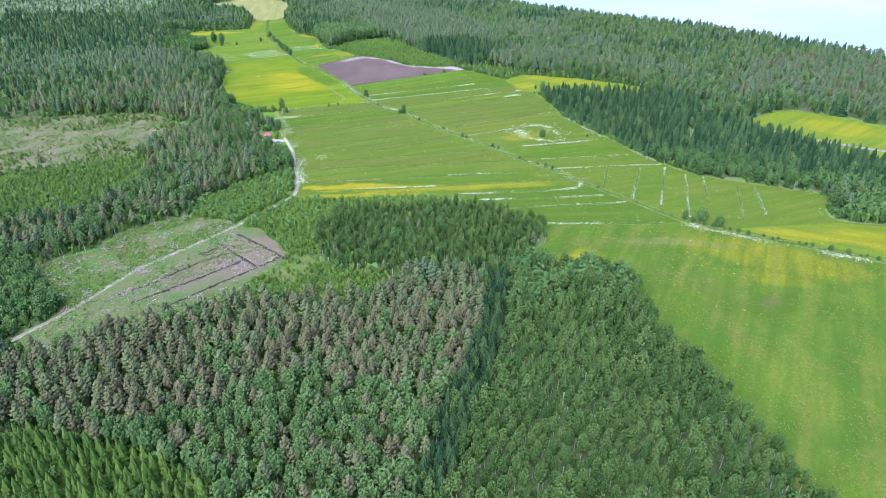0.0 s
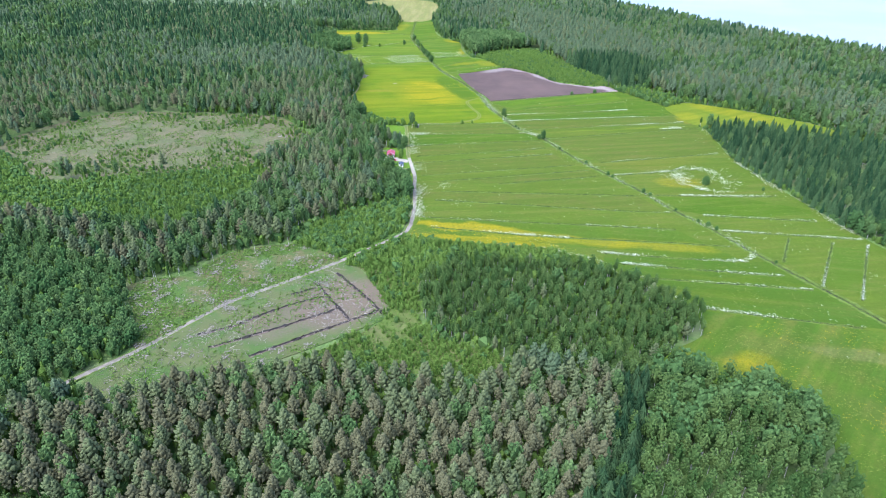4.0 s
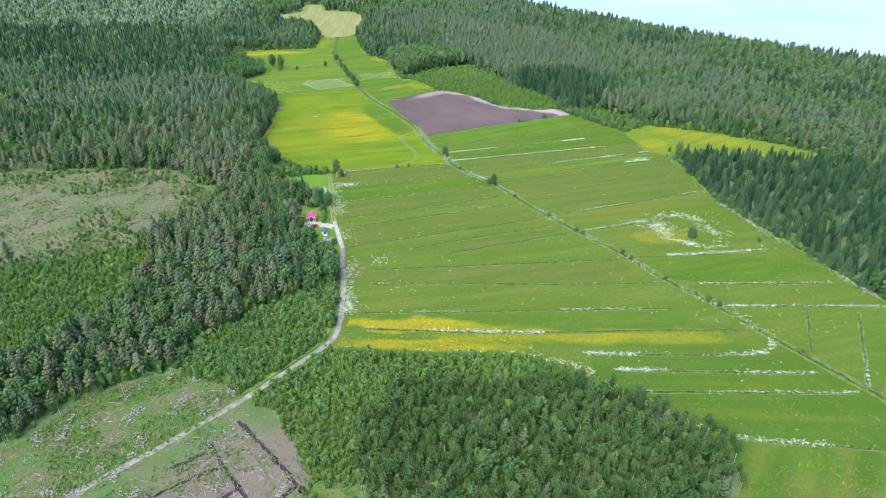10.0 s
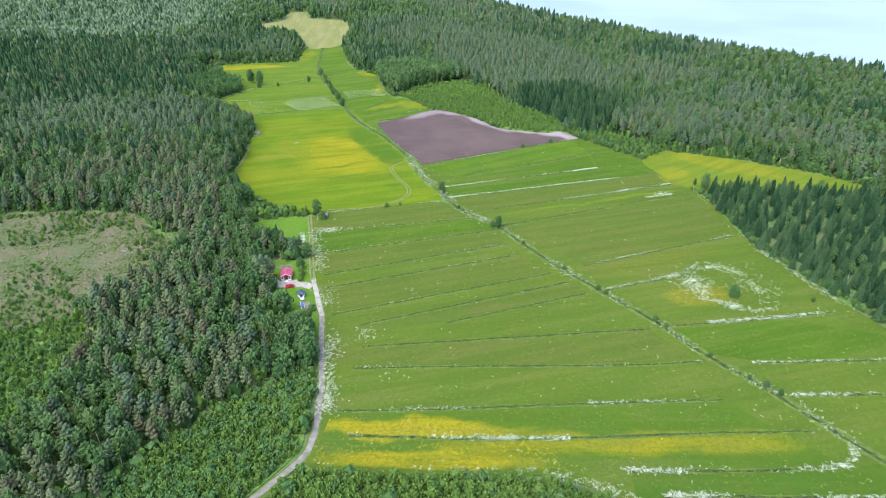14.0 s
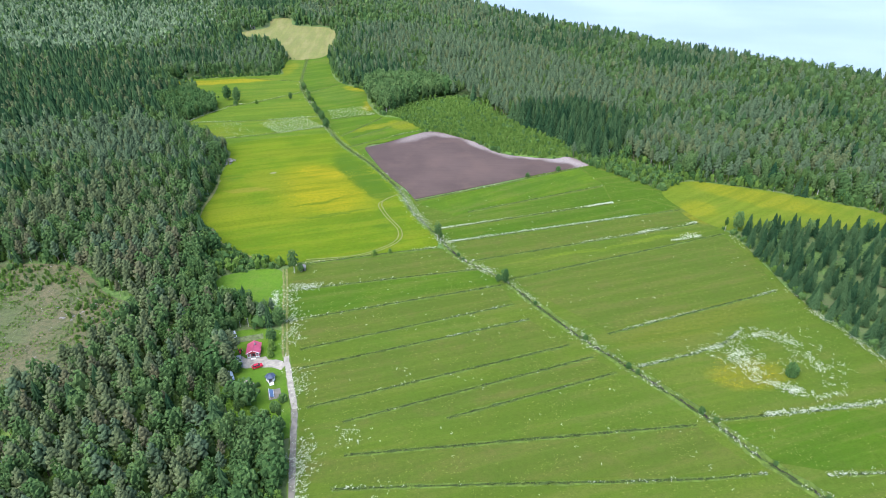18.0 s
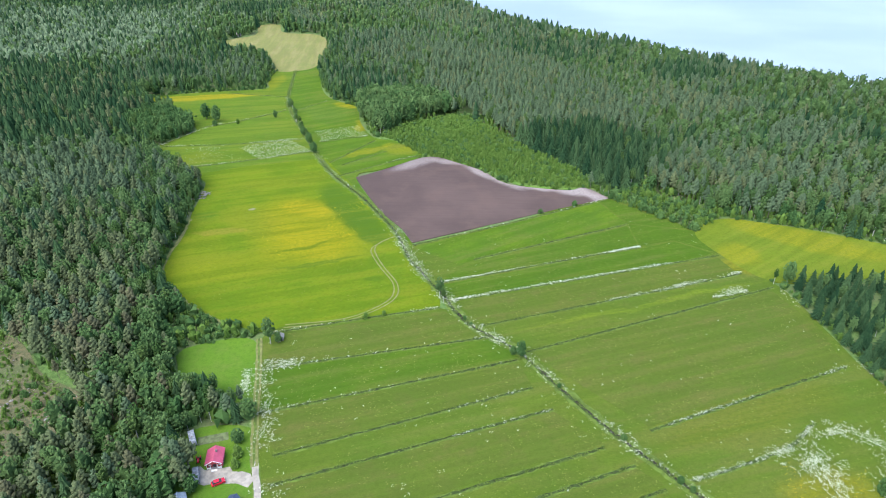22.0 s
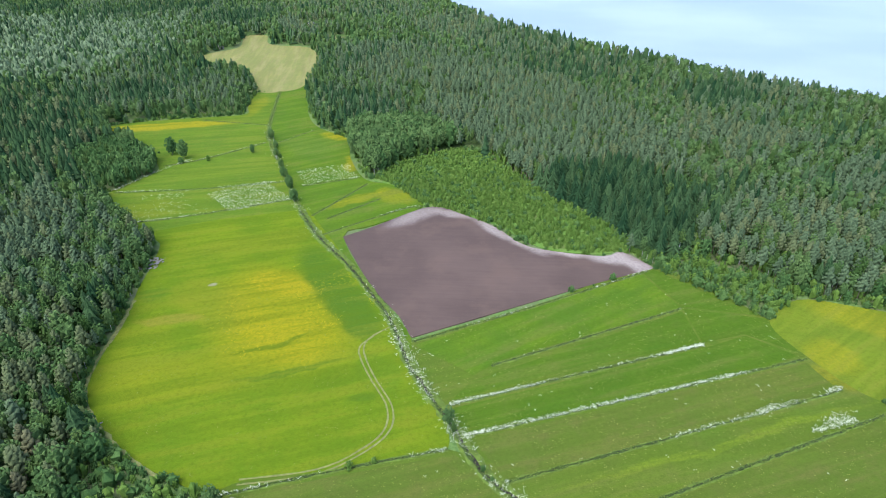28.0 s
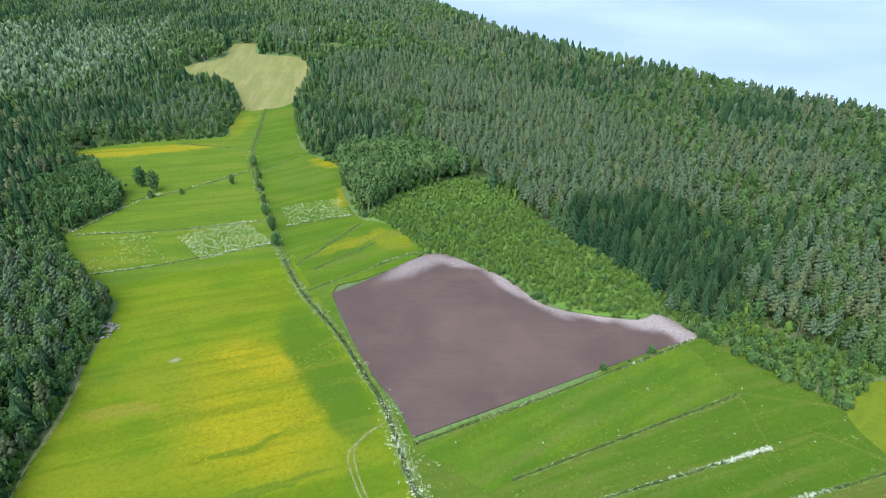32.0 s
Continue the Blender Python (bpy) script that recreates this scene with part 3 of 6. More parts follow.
_mp = _k.t.nodes.new("ShaderNodeMapping")
_mp.inputs["Rotation"].default_value, _mp.inputs["Scale"].default_value = (0, 0, radians(-28)), (0.03, 0.45, 0)
_k.to(_k.pos, _mp.inputs["Vector"])
_rows = _k.noise(1.0, 5, 0.65, _mp.outputs[0])
_c = _k.mix(_k.remap(_k.noise(0.02, 4), 0.35, 0.7), (0.066, 0.043, 0.035), (0.092, 0.061, 0.049))
_c = _k.mix(_k.remap(_rows, 0.35, 0.75, 0.0, 0.28), _c, (0.054, 0.034, 0.029))
_c = _k.mix(_k.remap(_k.noise(0.045, 5, 0.6), 0.46, 0.7, 0.0, 0.45), _c, (0.108, 0.070, 0.053))
_c = _k.mix(_k.remap(_k.noise(1.6, 5, 0.7), 0.5, 0.8, 0.0, 0.5), _c, (0.108, 0.074, 0.06))
_c = patchwork(_k, _c, [(-102, 735, 22, 8, 45, (0.30, 0.25, 0.225), 0.6), (-80, 740, 14, 6, -15, (0.30, 0.25, 0.225), 0.65), (-58, 724, 18, 6, -42, (0.30, 0.25, 0.225), 0.75), (-40, 706, 16, 6, -42, (0.30, 0.25, 0.225), 0.75), (-18, 699, 18, 5, -12, (0.36, 0.30, 0.27), 0.7), (6, 694, 15, 8, -15, (0.33, 0.28, 0.255), 0.8), (18, 685, 10, 6, -45, (0.33, 0.28, 0.255), 0.65)], 0.3)
M_SOIL = _k.done(_c, 0.95, _rows, 0.5, 0.2)
_k = Nodes("felled_ground")
_c = _k.mix(_k.remap(_k.noise(0.05, 5), 0.42, 0.62), (0.125, 0.106, 0.05), (0.088, 0.104, 0.032))
_c = _k.mix(_k.remap(_k.noise(0.5, 6, 0.7), 0.42, 0.62, 0.0, 0.9), _c, (0.06, 0.07, 0.024))
_c = _k.mix(_k.remap(_k.noise(1.8, 4, 0.7), 0.57, 0.68, 0.0, 0.6), _c, (0.221, 0.201, 0.164))
M_FELLED = _k.done(_c, 0.95, _k.noise(1.0, 6, 0.7), 0.9, 0.5)
_k = Nodes("slash_covered_peat")
_c = _k.mix(_k.remap(_k.noise(0.07, 5), 0.4, 0.62), (0.085, 0.1, 0.03), (0.055, 0.1, 0.016))
_c = patchwork(_k, _c, [(-103, 287, 26, 20, 45, (0.135, 0.095, 0.07), 0.95), (-120, 268, 26, 14, 45, (0.12, 0.09, 0.064), 0.7)])
_c = _k.mix(_k.remap(_k.noise(0.9, 6, 0.75), 0.5, 0.75, 0.0, 0.45), _c, (0.131, 0.111, 0.0861))
_c = _k.mix(_k.remap(_k.noise(2.5, 5, 0.7), 0.55, 0.7, 0.0, 0.7), _c, (0.082, 0.0697, 0.0533))
M_SLASH = _k.done(_c, 0.95, _k.noise(1.5, 6, 0.7), 0.9, 0.4)
_k = Nodes("cleared_verge")
_c = _k.mix(_k.remap(_k.noise(0.08, 5), 0.4, 0.62), (0.062, 0.112, 0.015), (0.115, 0.098, 0.04))
_c = _k.mix(_k.remap(_k.noise(0.7, 6, 0.75), 0.42, 0.62, 0.0, 0.85), _c, (0.042, 0.076, 0.013))
_c = _k.mix(_k.remap(_k.noise(2.2, 4, 0.7), 0.64, 0.72, 0.0, 0.5), _c, (0.197, 0.18, 0.156))
M_CLEARED = _k.done(_c, 0.95, _k.noise(1.3, 6, 0.7), 0.9, 0.4)

sheet("meadow", SOUTH_MEADOW, 0.03, M_SOUTH, "lush green meadow with yellow flowers in drifts", "meadow")
sheet("field", WEST_STRIPS, 0.05, M_STRIP_C, "green hay field in long ditched strips", "field")
sheet("field", EAST_STRIPS, 0.042, M_STRIP_C, "olive green hay field cut by ditches", "field")
sheet("meadow", WEST_MEADOW, 0.034, M_WESTM, "yellow-green meadow full of buttercups", "meadow")
sheet("meadow", FINGER_MEADOW, 0.04, M_FINGER, "long yellow-green meadow reaching between the woods", "meadow")
sheet("meadow", NEAR_EAST_MEADOW, 0.07, M_EASTM, "yellow-green meadow beside the gravel road", "meadow")
sheet("field", NORTH_STRIPS, 0.06, M_NORTH, "narrow green and yellow hay strips beside the brook", "field")
sheet("field", PALE_FIELD, 0.08, M_PALE, "pale mown hay field with tractor rows", "field")
sheet("meadow", EAST_MEADOW, 0.07, M_EASTM, "bright yellow-green meadow between dark woods", "meadow")
sheet("field", SMALL_FIELD, 0.05, M_LAWN, "small fresh green field beside the lane", "field")
sheet("lawn", YARD, 0.04, M_LAWN, "mown lawn round the red cottage", "lawn")
sheet("clearing", NEAR_CUT, 0.04, M_CLEARED, "felled clearing with regrowth, stumps and pale debris", "clearing")
sheet("clearing", PEAT_CUT, 0.045, M_SLASH, "felled peat ground littered with grey slash", "clearing")
sheet("clearing", WEST_CUT, 0.04, M_FELLED, "brown felled clearing with stones and dry grass", "clearing")
sheet("glade", GLADE, 0.04, M_NORTH, "small grassy glade in the pine forest", "clearing")
sheet("glade", FAR_GLADE, 0.04, M_CLEARED, "far young clearing in the forest", "clearing")
M_YOUNG = grass("sapling_ground", (0.10, 0.19, 0.035), (0.13, 0.21, 0.035), (0.19, 0.18, 0.08), 0.6)
for poly in (YOUNG, SCRUB_LANE):
    sheet("thicket_floor", poly, 0.02, M_YOUNG, "green undergrowth below the saplings", "ground")
M_SCRUB = grass("scrub_ground", (0.105, 0.125, 0.035), (0.078, 0.135, 0.022), (0.165, 0.135, 0.075), 0.7)
for poly in (SCRUB_SOUTH, SCRUB_WEST):
    sheet("thicket_floor", poly, 0.015, M_SCRUB if poly is SCRUB_SOUTH else M_YOUNG, "patchy grass and old slash below the saplings", "ground")
sheet("field", PLOUGH, 0.1, M_SOIL, "ploughed purple-brown field with paler dry rim", "field")

# pieces of the strips between the ditches
WEST_PIECES = [
    ((14, 349), (28, 339), (57, 321), (90, 322), (141, 324), (125, 343), (97, 374), (86, 370), (54, 365), (14, 361), M_LUSH, "lush dark green hay strip"),
    ((-91, 354), (-12, 358), (14, 362), (84, 371), (53, 399), (-11, 390), (-90, 379), M_BUTTER, "hay strip yellow with buttercups"),
    ((-90, 381), (-11, 392), (53, 401), (51, 420), (22, 415), (-49, 407), (-93, 402), M_STRIP_C, "green hay strip"),
    ((-95, 405), (-49, 409), (22, 418), (48, 423), (34, 440), (-87, 416), (-100, 412), M_STRIP_B, "browning hay strip"),
    ((-87, 419), (34, 443), (10, 466), (-54, 436), (-104, 422), M_STRIP_C, "green hay strip"),
    ((-54, 439), (10, 469), (2, 475), (-91, 431), (-105, 426), M_STRIP_B, "browning hay strip"),
    ((-106, 440), (-7, 485), (-23, 499), (-115, 458), M_STRIP_B, "browning hay strip"),
    ((-118, 473), (-30, 512), (-35, 525), (-129, 489), M_STRIP_B, "browning hay strip"),
    ((-129, 492), (-35, 529), (-47, 540), (-136, 513), M_STRIP_A, "fresh green hay strip"),
    ((-136, 516), (-47, 543), (-68, 559), (-138, 537), M_STRIP_B, "browning hay strip"),
]
EAST_PIECES = [
    ((-88, 616), (-63, 599), (-52, 609), (28, 651), (16, 679), (-33, 649), M_NORTH, "yellow-green hay strip below the ploughed field"),
    ((-63, 596), (28, 648), (30, 626), (-71, 584), M_STRIP_A, "fresh green hay strip"),
    ((-71, 580), (30, 622), (50, 632), (69, 618), (-65, 569), M_STRIP_A, "fresh green hay strip"),
    ((29, 650), (63, 645), (68, 622), (50, 633), (31, 626), M_STRIP_A, "fresh green hay strip"),
    ((17, 680), (23, 683), (62, 647), (29, 652), M_STRIP_A, "fresh green hay strip"),
    ((-62, 566), (68, 616), (73, 602), (58, 594), (-50, 549), M_STRIP_B, "browning hay strip"),
    ((-48, 546), (58, 592), (84, 590), (-32, 534), M_STRIP_C, "olive hay strip"),
    ((-30, 531), (84, 587), (94, 556), (93, 534), (10, 494), M_STRIP_B, "wide browning hay strip"),
    ((12, 490), (94, 530), (106, 508), (68, 500), (52, 486), (20, 472), M_STRIP_C, "olive hay strip"),
    ((40, 441), (96, 454), (134, 446), (133, 432), (70, 424), (56, 426), M_STRIP_A, "green hay strip"),
    ((166, 316), (196, 320), (228, 323), (258, 317), (330, 288), (380, 220), (300, 250), (228, 283), (196, 299), M_GOLD, "field yellow with buttercups"),
    ((135, 401), (152, 403), (134, 352), (119, 356), M_BUTTER, "short yellow plot between flower rows"),
]
for i, (*poly, m, text) in enumerate(WEST_PIECES + EAST_PIECES):
    sheet("hay_strip", poly, 0.065 + 0.004 * (i % 3), m, text + " between shallow ditches", "field", rounded=False)
# ---- ditches, lanes ----
W_DITCH = [[(-140, 537), (-104, 550), (-70, 561)], [(-136, 514), (-47, 541)], [(-129, 490), (-35, 527)], [(-118, 471), (-30, 511)], [(-115, 459), (-23, 500)], [(-106, 438), (-7, 483)], [(-91, 432), (2, 476)], [(-54, 437), (10, 467)],
           [(-87, 417), (34, 441)], [(-88, 403), (-49, 408), (22, 416), (51, 421)], [(-90, 379), (-50, 384), (-11, 390), (53, 399)], [(-81, 368), (-24, 372), (48, 382), (80, 386)], [(14, 362), (54, 366), (84, 371)], [(23, 353), (69, 357), (100, 360)], [(28, 341), (83, 347), (112, 350)], [(60, 321), (125, 322)]]
E_DITCH = [[(-89, 618), (-33, 650), (20, 682)], [(-56, 605), (28, 650)], [(-71, 582), (30, 624)], [(-65, 567), (69, 618)], [(-52, 548), (60, 594), (74, 601)], [(-32, 532), (86, 589)], [(10, 492), (93, 532)], [(19, 471), (52, 486), (68, 500)], [(38, 443), (96, 456), (118, 462)],
           [(70, 422), (133, 430)], [(79, 404), (123, 409), (152, 412)], [(113, 404), (104, 375)], [(135, 404), (117, 354)], [(153, 406), (132, 346)], [(163, 394), (144, 330)], [(173, 389), (163, 350)], [(190, 375), (176, 330)], [(200, 371), (190, 332)]]
N_DITCH = [[(-152, 707), (-112, 742), (-100, 748)], [(-162, 731), (-138, 779)], [(-152, 728), (-126, 757)], [(-179, 773), (-146, 788)], [(-179, 754), (-230, 728), (-262, 716)], [(-190, 780), (-240, 765), (-295, 755)], [(-229, 850), (-262, 815), (-285, 800)], [(-223, 846), (-200, 880)], [(-240, 890), (-300, 900)]]
for pts in W_DITCH + E_DITCH + N_DITCH:
    strip("ditch", pts, [-0.9, -0.4, -0.22, 0.22, 0.4, 0.9], [0.06, 0.24, 0.09, 0.09, 0.26, 0.06], [M_VERGE, M_DITCH], [0, 1, 1, 1, 0], "shallow overgrown field ditch with grassy banks", "ditch", seed=len(pts), wob=0.2)
strip("brook", BROOK[:23], [-2.4, -1.3, -0.3, 0.3, 1.3, 2.4], [0.06, 0.4, 0.12, 0.12, 0.4, 0.06], [M_VERGE, M_DITCH, M_PEAT], [0, 1, 2, 0, 0], "overgrown main ditch with dark water and grassy banks", "ditch", wob=0.3)
strip("brook", BROOK[22:], [-1.6, -0.9, -0.25, 0.25, 0.9, 1.6], [0.06, 0.3, 0.12, 0.12, 0.3, 0.06], [M_VERGE, M_DITCH], [0, 0, 1, 0, 0], "narrow grassy upper reach of the main ditch", "ditch", wob=0.25)
for pts, gravel, text in ((LANE[:13], M_GRAVEL, "grey-brown gravel lane past woods and fields"), (LANE[12:], M_PALE_GRAVEL, "pale gravel lane at the cottage")):
    strip("lane", pts, [-1.6, -1.1, -0.2, 0.2, 1.1, 1.6], [0.07, 0.14, 0.17, 0.17, 0.14, 0.07], [gravel, M_TRACK, M_VERGE], [2, 0, 0, 0, 2], text, "road", wob=0.12)
strip("lane", TRACK, [-1.3, -0.45, 0.45, 1.3], [0.19, 0.2, 0.2, 0.19], [M_TRACK, M_VERGE], [0, 1, 0], "grassy cart track with two worn wheel ruts", "road", wob=0.12)
strip("driveway", [(-121, 460), (-126, 461.5), (-131, 461), (-137, 461.5)], [-2.4, -1, 1, 2.4], [0.06, 0.19, 0.19, 0.06], [M_PALE_GRAVEL], [0, 0, 0], "gravel driveway to the red cottage", "road", step=1.0, wob=0.05)
sheet("gravel_yard", [(-141.5, 461.5), (-140.5, 465), (-138.2, 463.4), (-133.6, 464.4), (-130.5, 465.5), (-128, 462.5), (-130, 459.5), (-136, 457.5), (-140.5, 458.5)], 0.17, M_PALE_GRAVEL, "trodden pale gravel in front of the cottage", "yard")
strip("road", [(180, 548), (203, 532), (241, 504), (273, 474), (295, 457), (326, 438), (400, 390)], [-2.4, -1, 1, 2.4], [0.08, 0.2, 0.2, 0.08], [M_GRAVEL], [0, 0, 0], "pale gravel road along the east meadow", "road")
for side in (-1.0, 1.0):
    strip("wheel_track", [(-99 + side * 0.3, 629), (-107, 620 + side * 0.3), (-109.5 + side, 611), (-102 + side, 595), (-93 + side, 580), (-92 + side, 568), (-99 + side * 0.6, 558 - side * 0.6), (-112, 548.5 - side), (-136, 542.5 - side)], [-0.35, 0.35], [0.075, 0.075], [M_TRACK], [0], "dry wheel track pressed into the meadow", "track", wob=0.06)
strip("forest_edge_track", [(-160, 541), (-178, 551), (-199, 567), (-210, 581), (-215, 598), (-219, 628)], [-0.6, 0.6], [0.075, 0.075], [M_TRACK], [0], "worn dry track along the forest edge", "track", wob=0.3)
strip("forest_edge_track", [(-216, 606), (-218, 622), (-222, 640)], [-0.8, 0.8], [0.08, 0.08], [M_TRACK], [0], "pale bare earth track along the forest edge", "track", wob=0.3)
PEAT_DITCH = [[(-114.5, 309), (-98, 296), (-82, 282)], [(-122, 299), (-108, 286), (-94, 273)], [(-84, 284), (-99, 268), (-106, 261), (-116, 250), (-125, 240)], [(-103, 280), (-122, 261), (-144, 241)], [(-110.6, 287.7), (-117, 285), (-131, 271), (-141, 258), (-153, 248)], [(-119, 294), (-128, 286)]]
for pts in PEAT_DITCH:
    strip("peat_ditch", pts, [-0.95, -0.6, -0.35, 0.35, 0.55, 0.8], [0.05, 0.3, 0.07, 0.07, 0.2, 0.05], [M_SPOIL, M_PEAT], [0, 1, 1, 1, 0], "dark dug peat ditch with spoil heaped beside", "ditch", wob=0.25, step=1.2)


# ---- trees ----
def profile(kind, u):
    """The crown's radius at the share u of its height, for a tree 1 m tall."""
    u = np.clip(u, 0, 1)
    if "pine" in kind:
        return 0.19 * (1 - u) ** 0.82 * np.clip((u + 0.2) / 0.4, 0, 1) ** 0.7 + 0.012
    if kind == "birch":
        return 0.125 * np.sin(np.pi * np.clip(0.18 + 0.77 * u, 0, 1)) ** 0.75
    if kind in ("broad_birch", "pale_birch"):
        return 0.185 * np.sin(np.pi * np.clip(0.16 + 0.79 * u, 0, 1)) ** 0.7
    if kind == "aspen":
        return 0.25 * np.sin(np.pi * np.clip(0.12 + 0.84 * u, 0, 1)) ** 0.6
    if kind == "willow":
        return 0.46 * np.sin(np.pi * np.clip(0.2 + 0.74 * u, 0, 1)) ** 0.6
    if kind == "spruce":
        return 0.235 * (1 - u) ** 0.86 + 0.008
    if kind == "young_spruce":
        return 0.21 * (1 - u) ** 0.85 + 0.008
    return 0.36 * (1 - u) ** 0.4 * np.clip((u + 0.2) / 0.4, 0, 1) ** 0.6


CROWN_BASE = {"pine": 0.4, "brown_pine": 0.44, "grey_pine": 0.4, "birch": 0.48, "broad_birch": 0.34, "pale_birch": 0.3, "aspen": 0.16, "willow": 0.02, "sapling": 0.04, "spruce": 0.06, "young_spruce": 0.03}


def ovoid(kind, sides, rings, r, centre=(0, 0), share=1.0, low=None, high=1.0):
    """A shaggy closed crown: rings of uneven points, turned against one another, with a pointed top."""
    base = CROWN_BASE[kind] if low is None else low
    vs, ts = [(centre[0] + r.normal(0, 0.008), centre[1] + r.normal(0, 0.008), high)], []
    for j in range(rings):
        u = 0.93 - 0.93 * (j + 0.35) / (rings - 0.65) if rings > 1 else 0.2
        u = max(0.0, u)
        for s in range(sides):
            t = 6.283 * (s + 0.5 * (j % 2) + r.uniform(-0.22, 0.22)) / sides
            k = share * float(profile(kind, u)) * (r.uniform(0.62, 0.92) if (s + j) % 2 else r.uniform(0.95, 1.3))
            z = base + (high - base) * (u + r.uniform(-0.5, 0.5) * 0.9 / rings)
            vs.append((centre[0] + k * math.cos(t), centre[1] + k * math.sin(t), z))
    ts += [(0, 1 + s, 1 + (s + 1) % sides) for s in range(sides)]
    for j in range(rings - 1):
        for s in range(sides):
            q, w = 1 + j * sides + s, 1 + j * sides + (s + 1) % sides
            ts += [(q, q + sides, w), (w, q + sides, w + sides)]
    return vs, ts


def crown(kind, clumps, r):
    """A crown of leafy puffs round a lumpy heart; whorls of drooping boughs for a spruce."""
    base = CROWN_BASE[kind]
    vs, ts = [], []
    if "spruce" in kind:
        per, tiers = {16: (8, 12), 12: (6, 8), 7: (5, 6), 3: (4, 4)}[clumps]
        for j in range(tiers):
            u = (j + r.uniform(0, 0.35)) / tiers
            z, rad = base + (1 - base) * u, float(profile(kind, u))
            top = min(1.0, z + (1 - base) / tiers * 1.5 + 0.015)
            n0 = len(vs)
            vs.append((0, 0, top))
            turn = r.uniform(0, 6)
            for s in range(2 * per):
                t = turn + 3.1416 * s / per
                k = rad * (r.uniform(0.9, 1.35) if s % 2 else r.uniform(0.5, 0.72))
                vs.append((k * math.cos(t), k * math.sin(t), z - (0.03 if s % 2 else -0.012) * r.uniform(0.5, 1.2)))
            if clumps > 8:
                ts += [(n0, n0 + 1 + s, n0 + 1 + (s + 1) % (2 * per)) for s in range(2 * per)]
            else:
                ts += [(n0, n0 + 1 + s, n0 + 1 + (s + 2) % (2 * per)) for s in range(1, 2 * per, 2)]
        return np.array(vs), np.array(ts)
    rmax = float(profile(kind, np.linspace(0, 1, 20)).max())
    needles = "pine" in kind
    count, sides, heart, size = {16: (46, 6, (6, 4), 0.34), 12: (28, 5, (5, 3), 0.37), 7: (12, 3, (4, 2), 0.5), 3: (3, 3, (5, 2), 0.6)}[clumps]
    v, f = ovoid(kind, *heart, r, (0, 0), 0.72 if needles or clumps > 8 else 0.84, None, 0.93 if needles or clumps < 8 else 0.86)
    vs, ts = [tuple(q) for q in v], [tuple(q) for q in f]
    turn = r.uniform(0, 6)
    for i in range(count):
        u = min(0.97, max(0.0, (i + r.uniform(-0.3, 0.8)) / count)) ** 0.9
        a = turn + 2.4 * i + r.uniform(-0.4, 0.4)
        rad = float(profile(kind, u)) * r.uniform(0.72, 1.0)
        c, d = math.cos(a), math.sin(a)
        at = Vector((rad * c, rad * d, base + (1 - base) * (0.04 + 0.9 * u)))
        out = Vector((c, d, 0.25 + 1.1 * u + r.uniform(-0.2, 0.3))).normalized()
        side = out.cross(Vector((0, 0, 1))).normalized()
        up = side.cross(out)
        p = rmax * size * r.uniform(0.75, 1.25) * (1 - 0.4 * u)
        n0 = len(vs)
        reach, thin = (0.85, 0.95) if needles else (0.6, 1.0)
        vs.append(tuple(at + out * p * reach * r.uniform(0.85, 1.15) + Vector((0, 0, 0.3 * p))))
        for s in range(sides):
            t = 6.283 * (s + r.uniform(-0.2, 0.2)) / sides
            k = p * thin * (r.uniform(0.55, 0.8) if s % 2 else r.uniform(1.0, 1.35))
            vs.append(tuple(at + (side * math.cos(t) + up * math.sin(t) * 1.15) * k - out * p * r.uniform(0.2, 0.5)))
        ts += [(n0, n0 + 1 + s, n0 + 1 + (s + 1) % sides) for s in range(sides)]
    return np.array(vs), np.array(ts)


def trunk(kind, sides=4):
    """A tapered stem, bent a little."""
    r0 = {"pine": 0.011, "brown_pine": 0.011, "grey_pine": 0.011, "broad_birch": 0.0095, "birch": 0.0085, "aspen": 0.013, "spruce": 0.011}.get(kind, 0.012)
    vs, ts = [], []
    rings = [(r0 * 1.25, -0.01, 0), (r0, 0.25, 0.004), (r0 * 0.75, 0.55, -0.003), (r0 * 0.3, 0.9, 0)] if sides > 3 else [(r0 * 1.2, -0.01, 0), (r0 * 0.5, 0.7, 0)]
    for rad, z, dx in rings:
        vs += [(dx + rad * math.cos(6.283 * s / sides), rad * math.sin(6.283 * s / sides), z) for s in range(sides)]
    for j in range(len(rings) - 1):
        for s in range(sides):
            q, w = j * sides + s, j * sides + (s + 1) % sides
            ts += [(q, w, w + sides), (q, w + sides, q + sides)]
    return np.array(vs), np.array(ts)


KINDS = list(CROWN_BASE)
DETAIL = (12, 7, 3)
FOREST_MATS = [M_LEAF[k] for k in KINDS] + [M_BARK_PINE, M_BARK_BIRCH, M_BARK_GREY]
STEMS = {M_BARK_PINE: len(KINDS), M_BARK_BIRCH: len(KINDS) + 1, M_BARK_GREY: len(KINDS) + 2}
_lib = {}


def template(kind, tier, variant):
    """Points, triangles and material numbers of one low tree of height 1."""
    key = (kind, tier, variant)
    if key not in _lib:
        r = np.random.default_rng(KINDS.index(kind) * 100 + tier * 10 + variant)
        v, t = crown(kind, DETAIL[tier], r)
        ix = np.full(len(t), KINDS.index(kind))
        if tier < 1 and kind not in ("sapling", "willow"):
            tv, tt = trunk(kind, 3)
            t = np.concatenate([t, tt + len(v)])
            v = np.concatenate([v, tv])
            ix = np.concatenate([ix, np.full(len(tt), STEMS[BARK[kind]])])
        _lib[key] = (v, t, ix)
    return _lib[key]


COUNT = {"triangles": 0, "trees": 0}


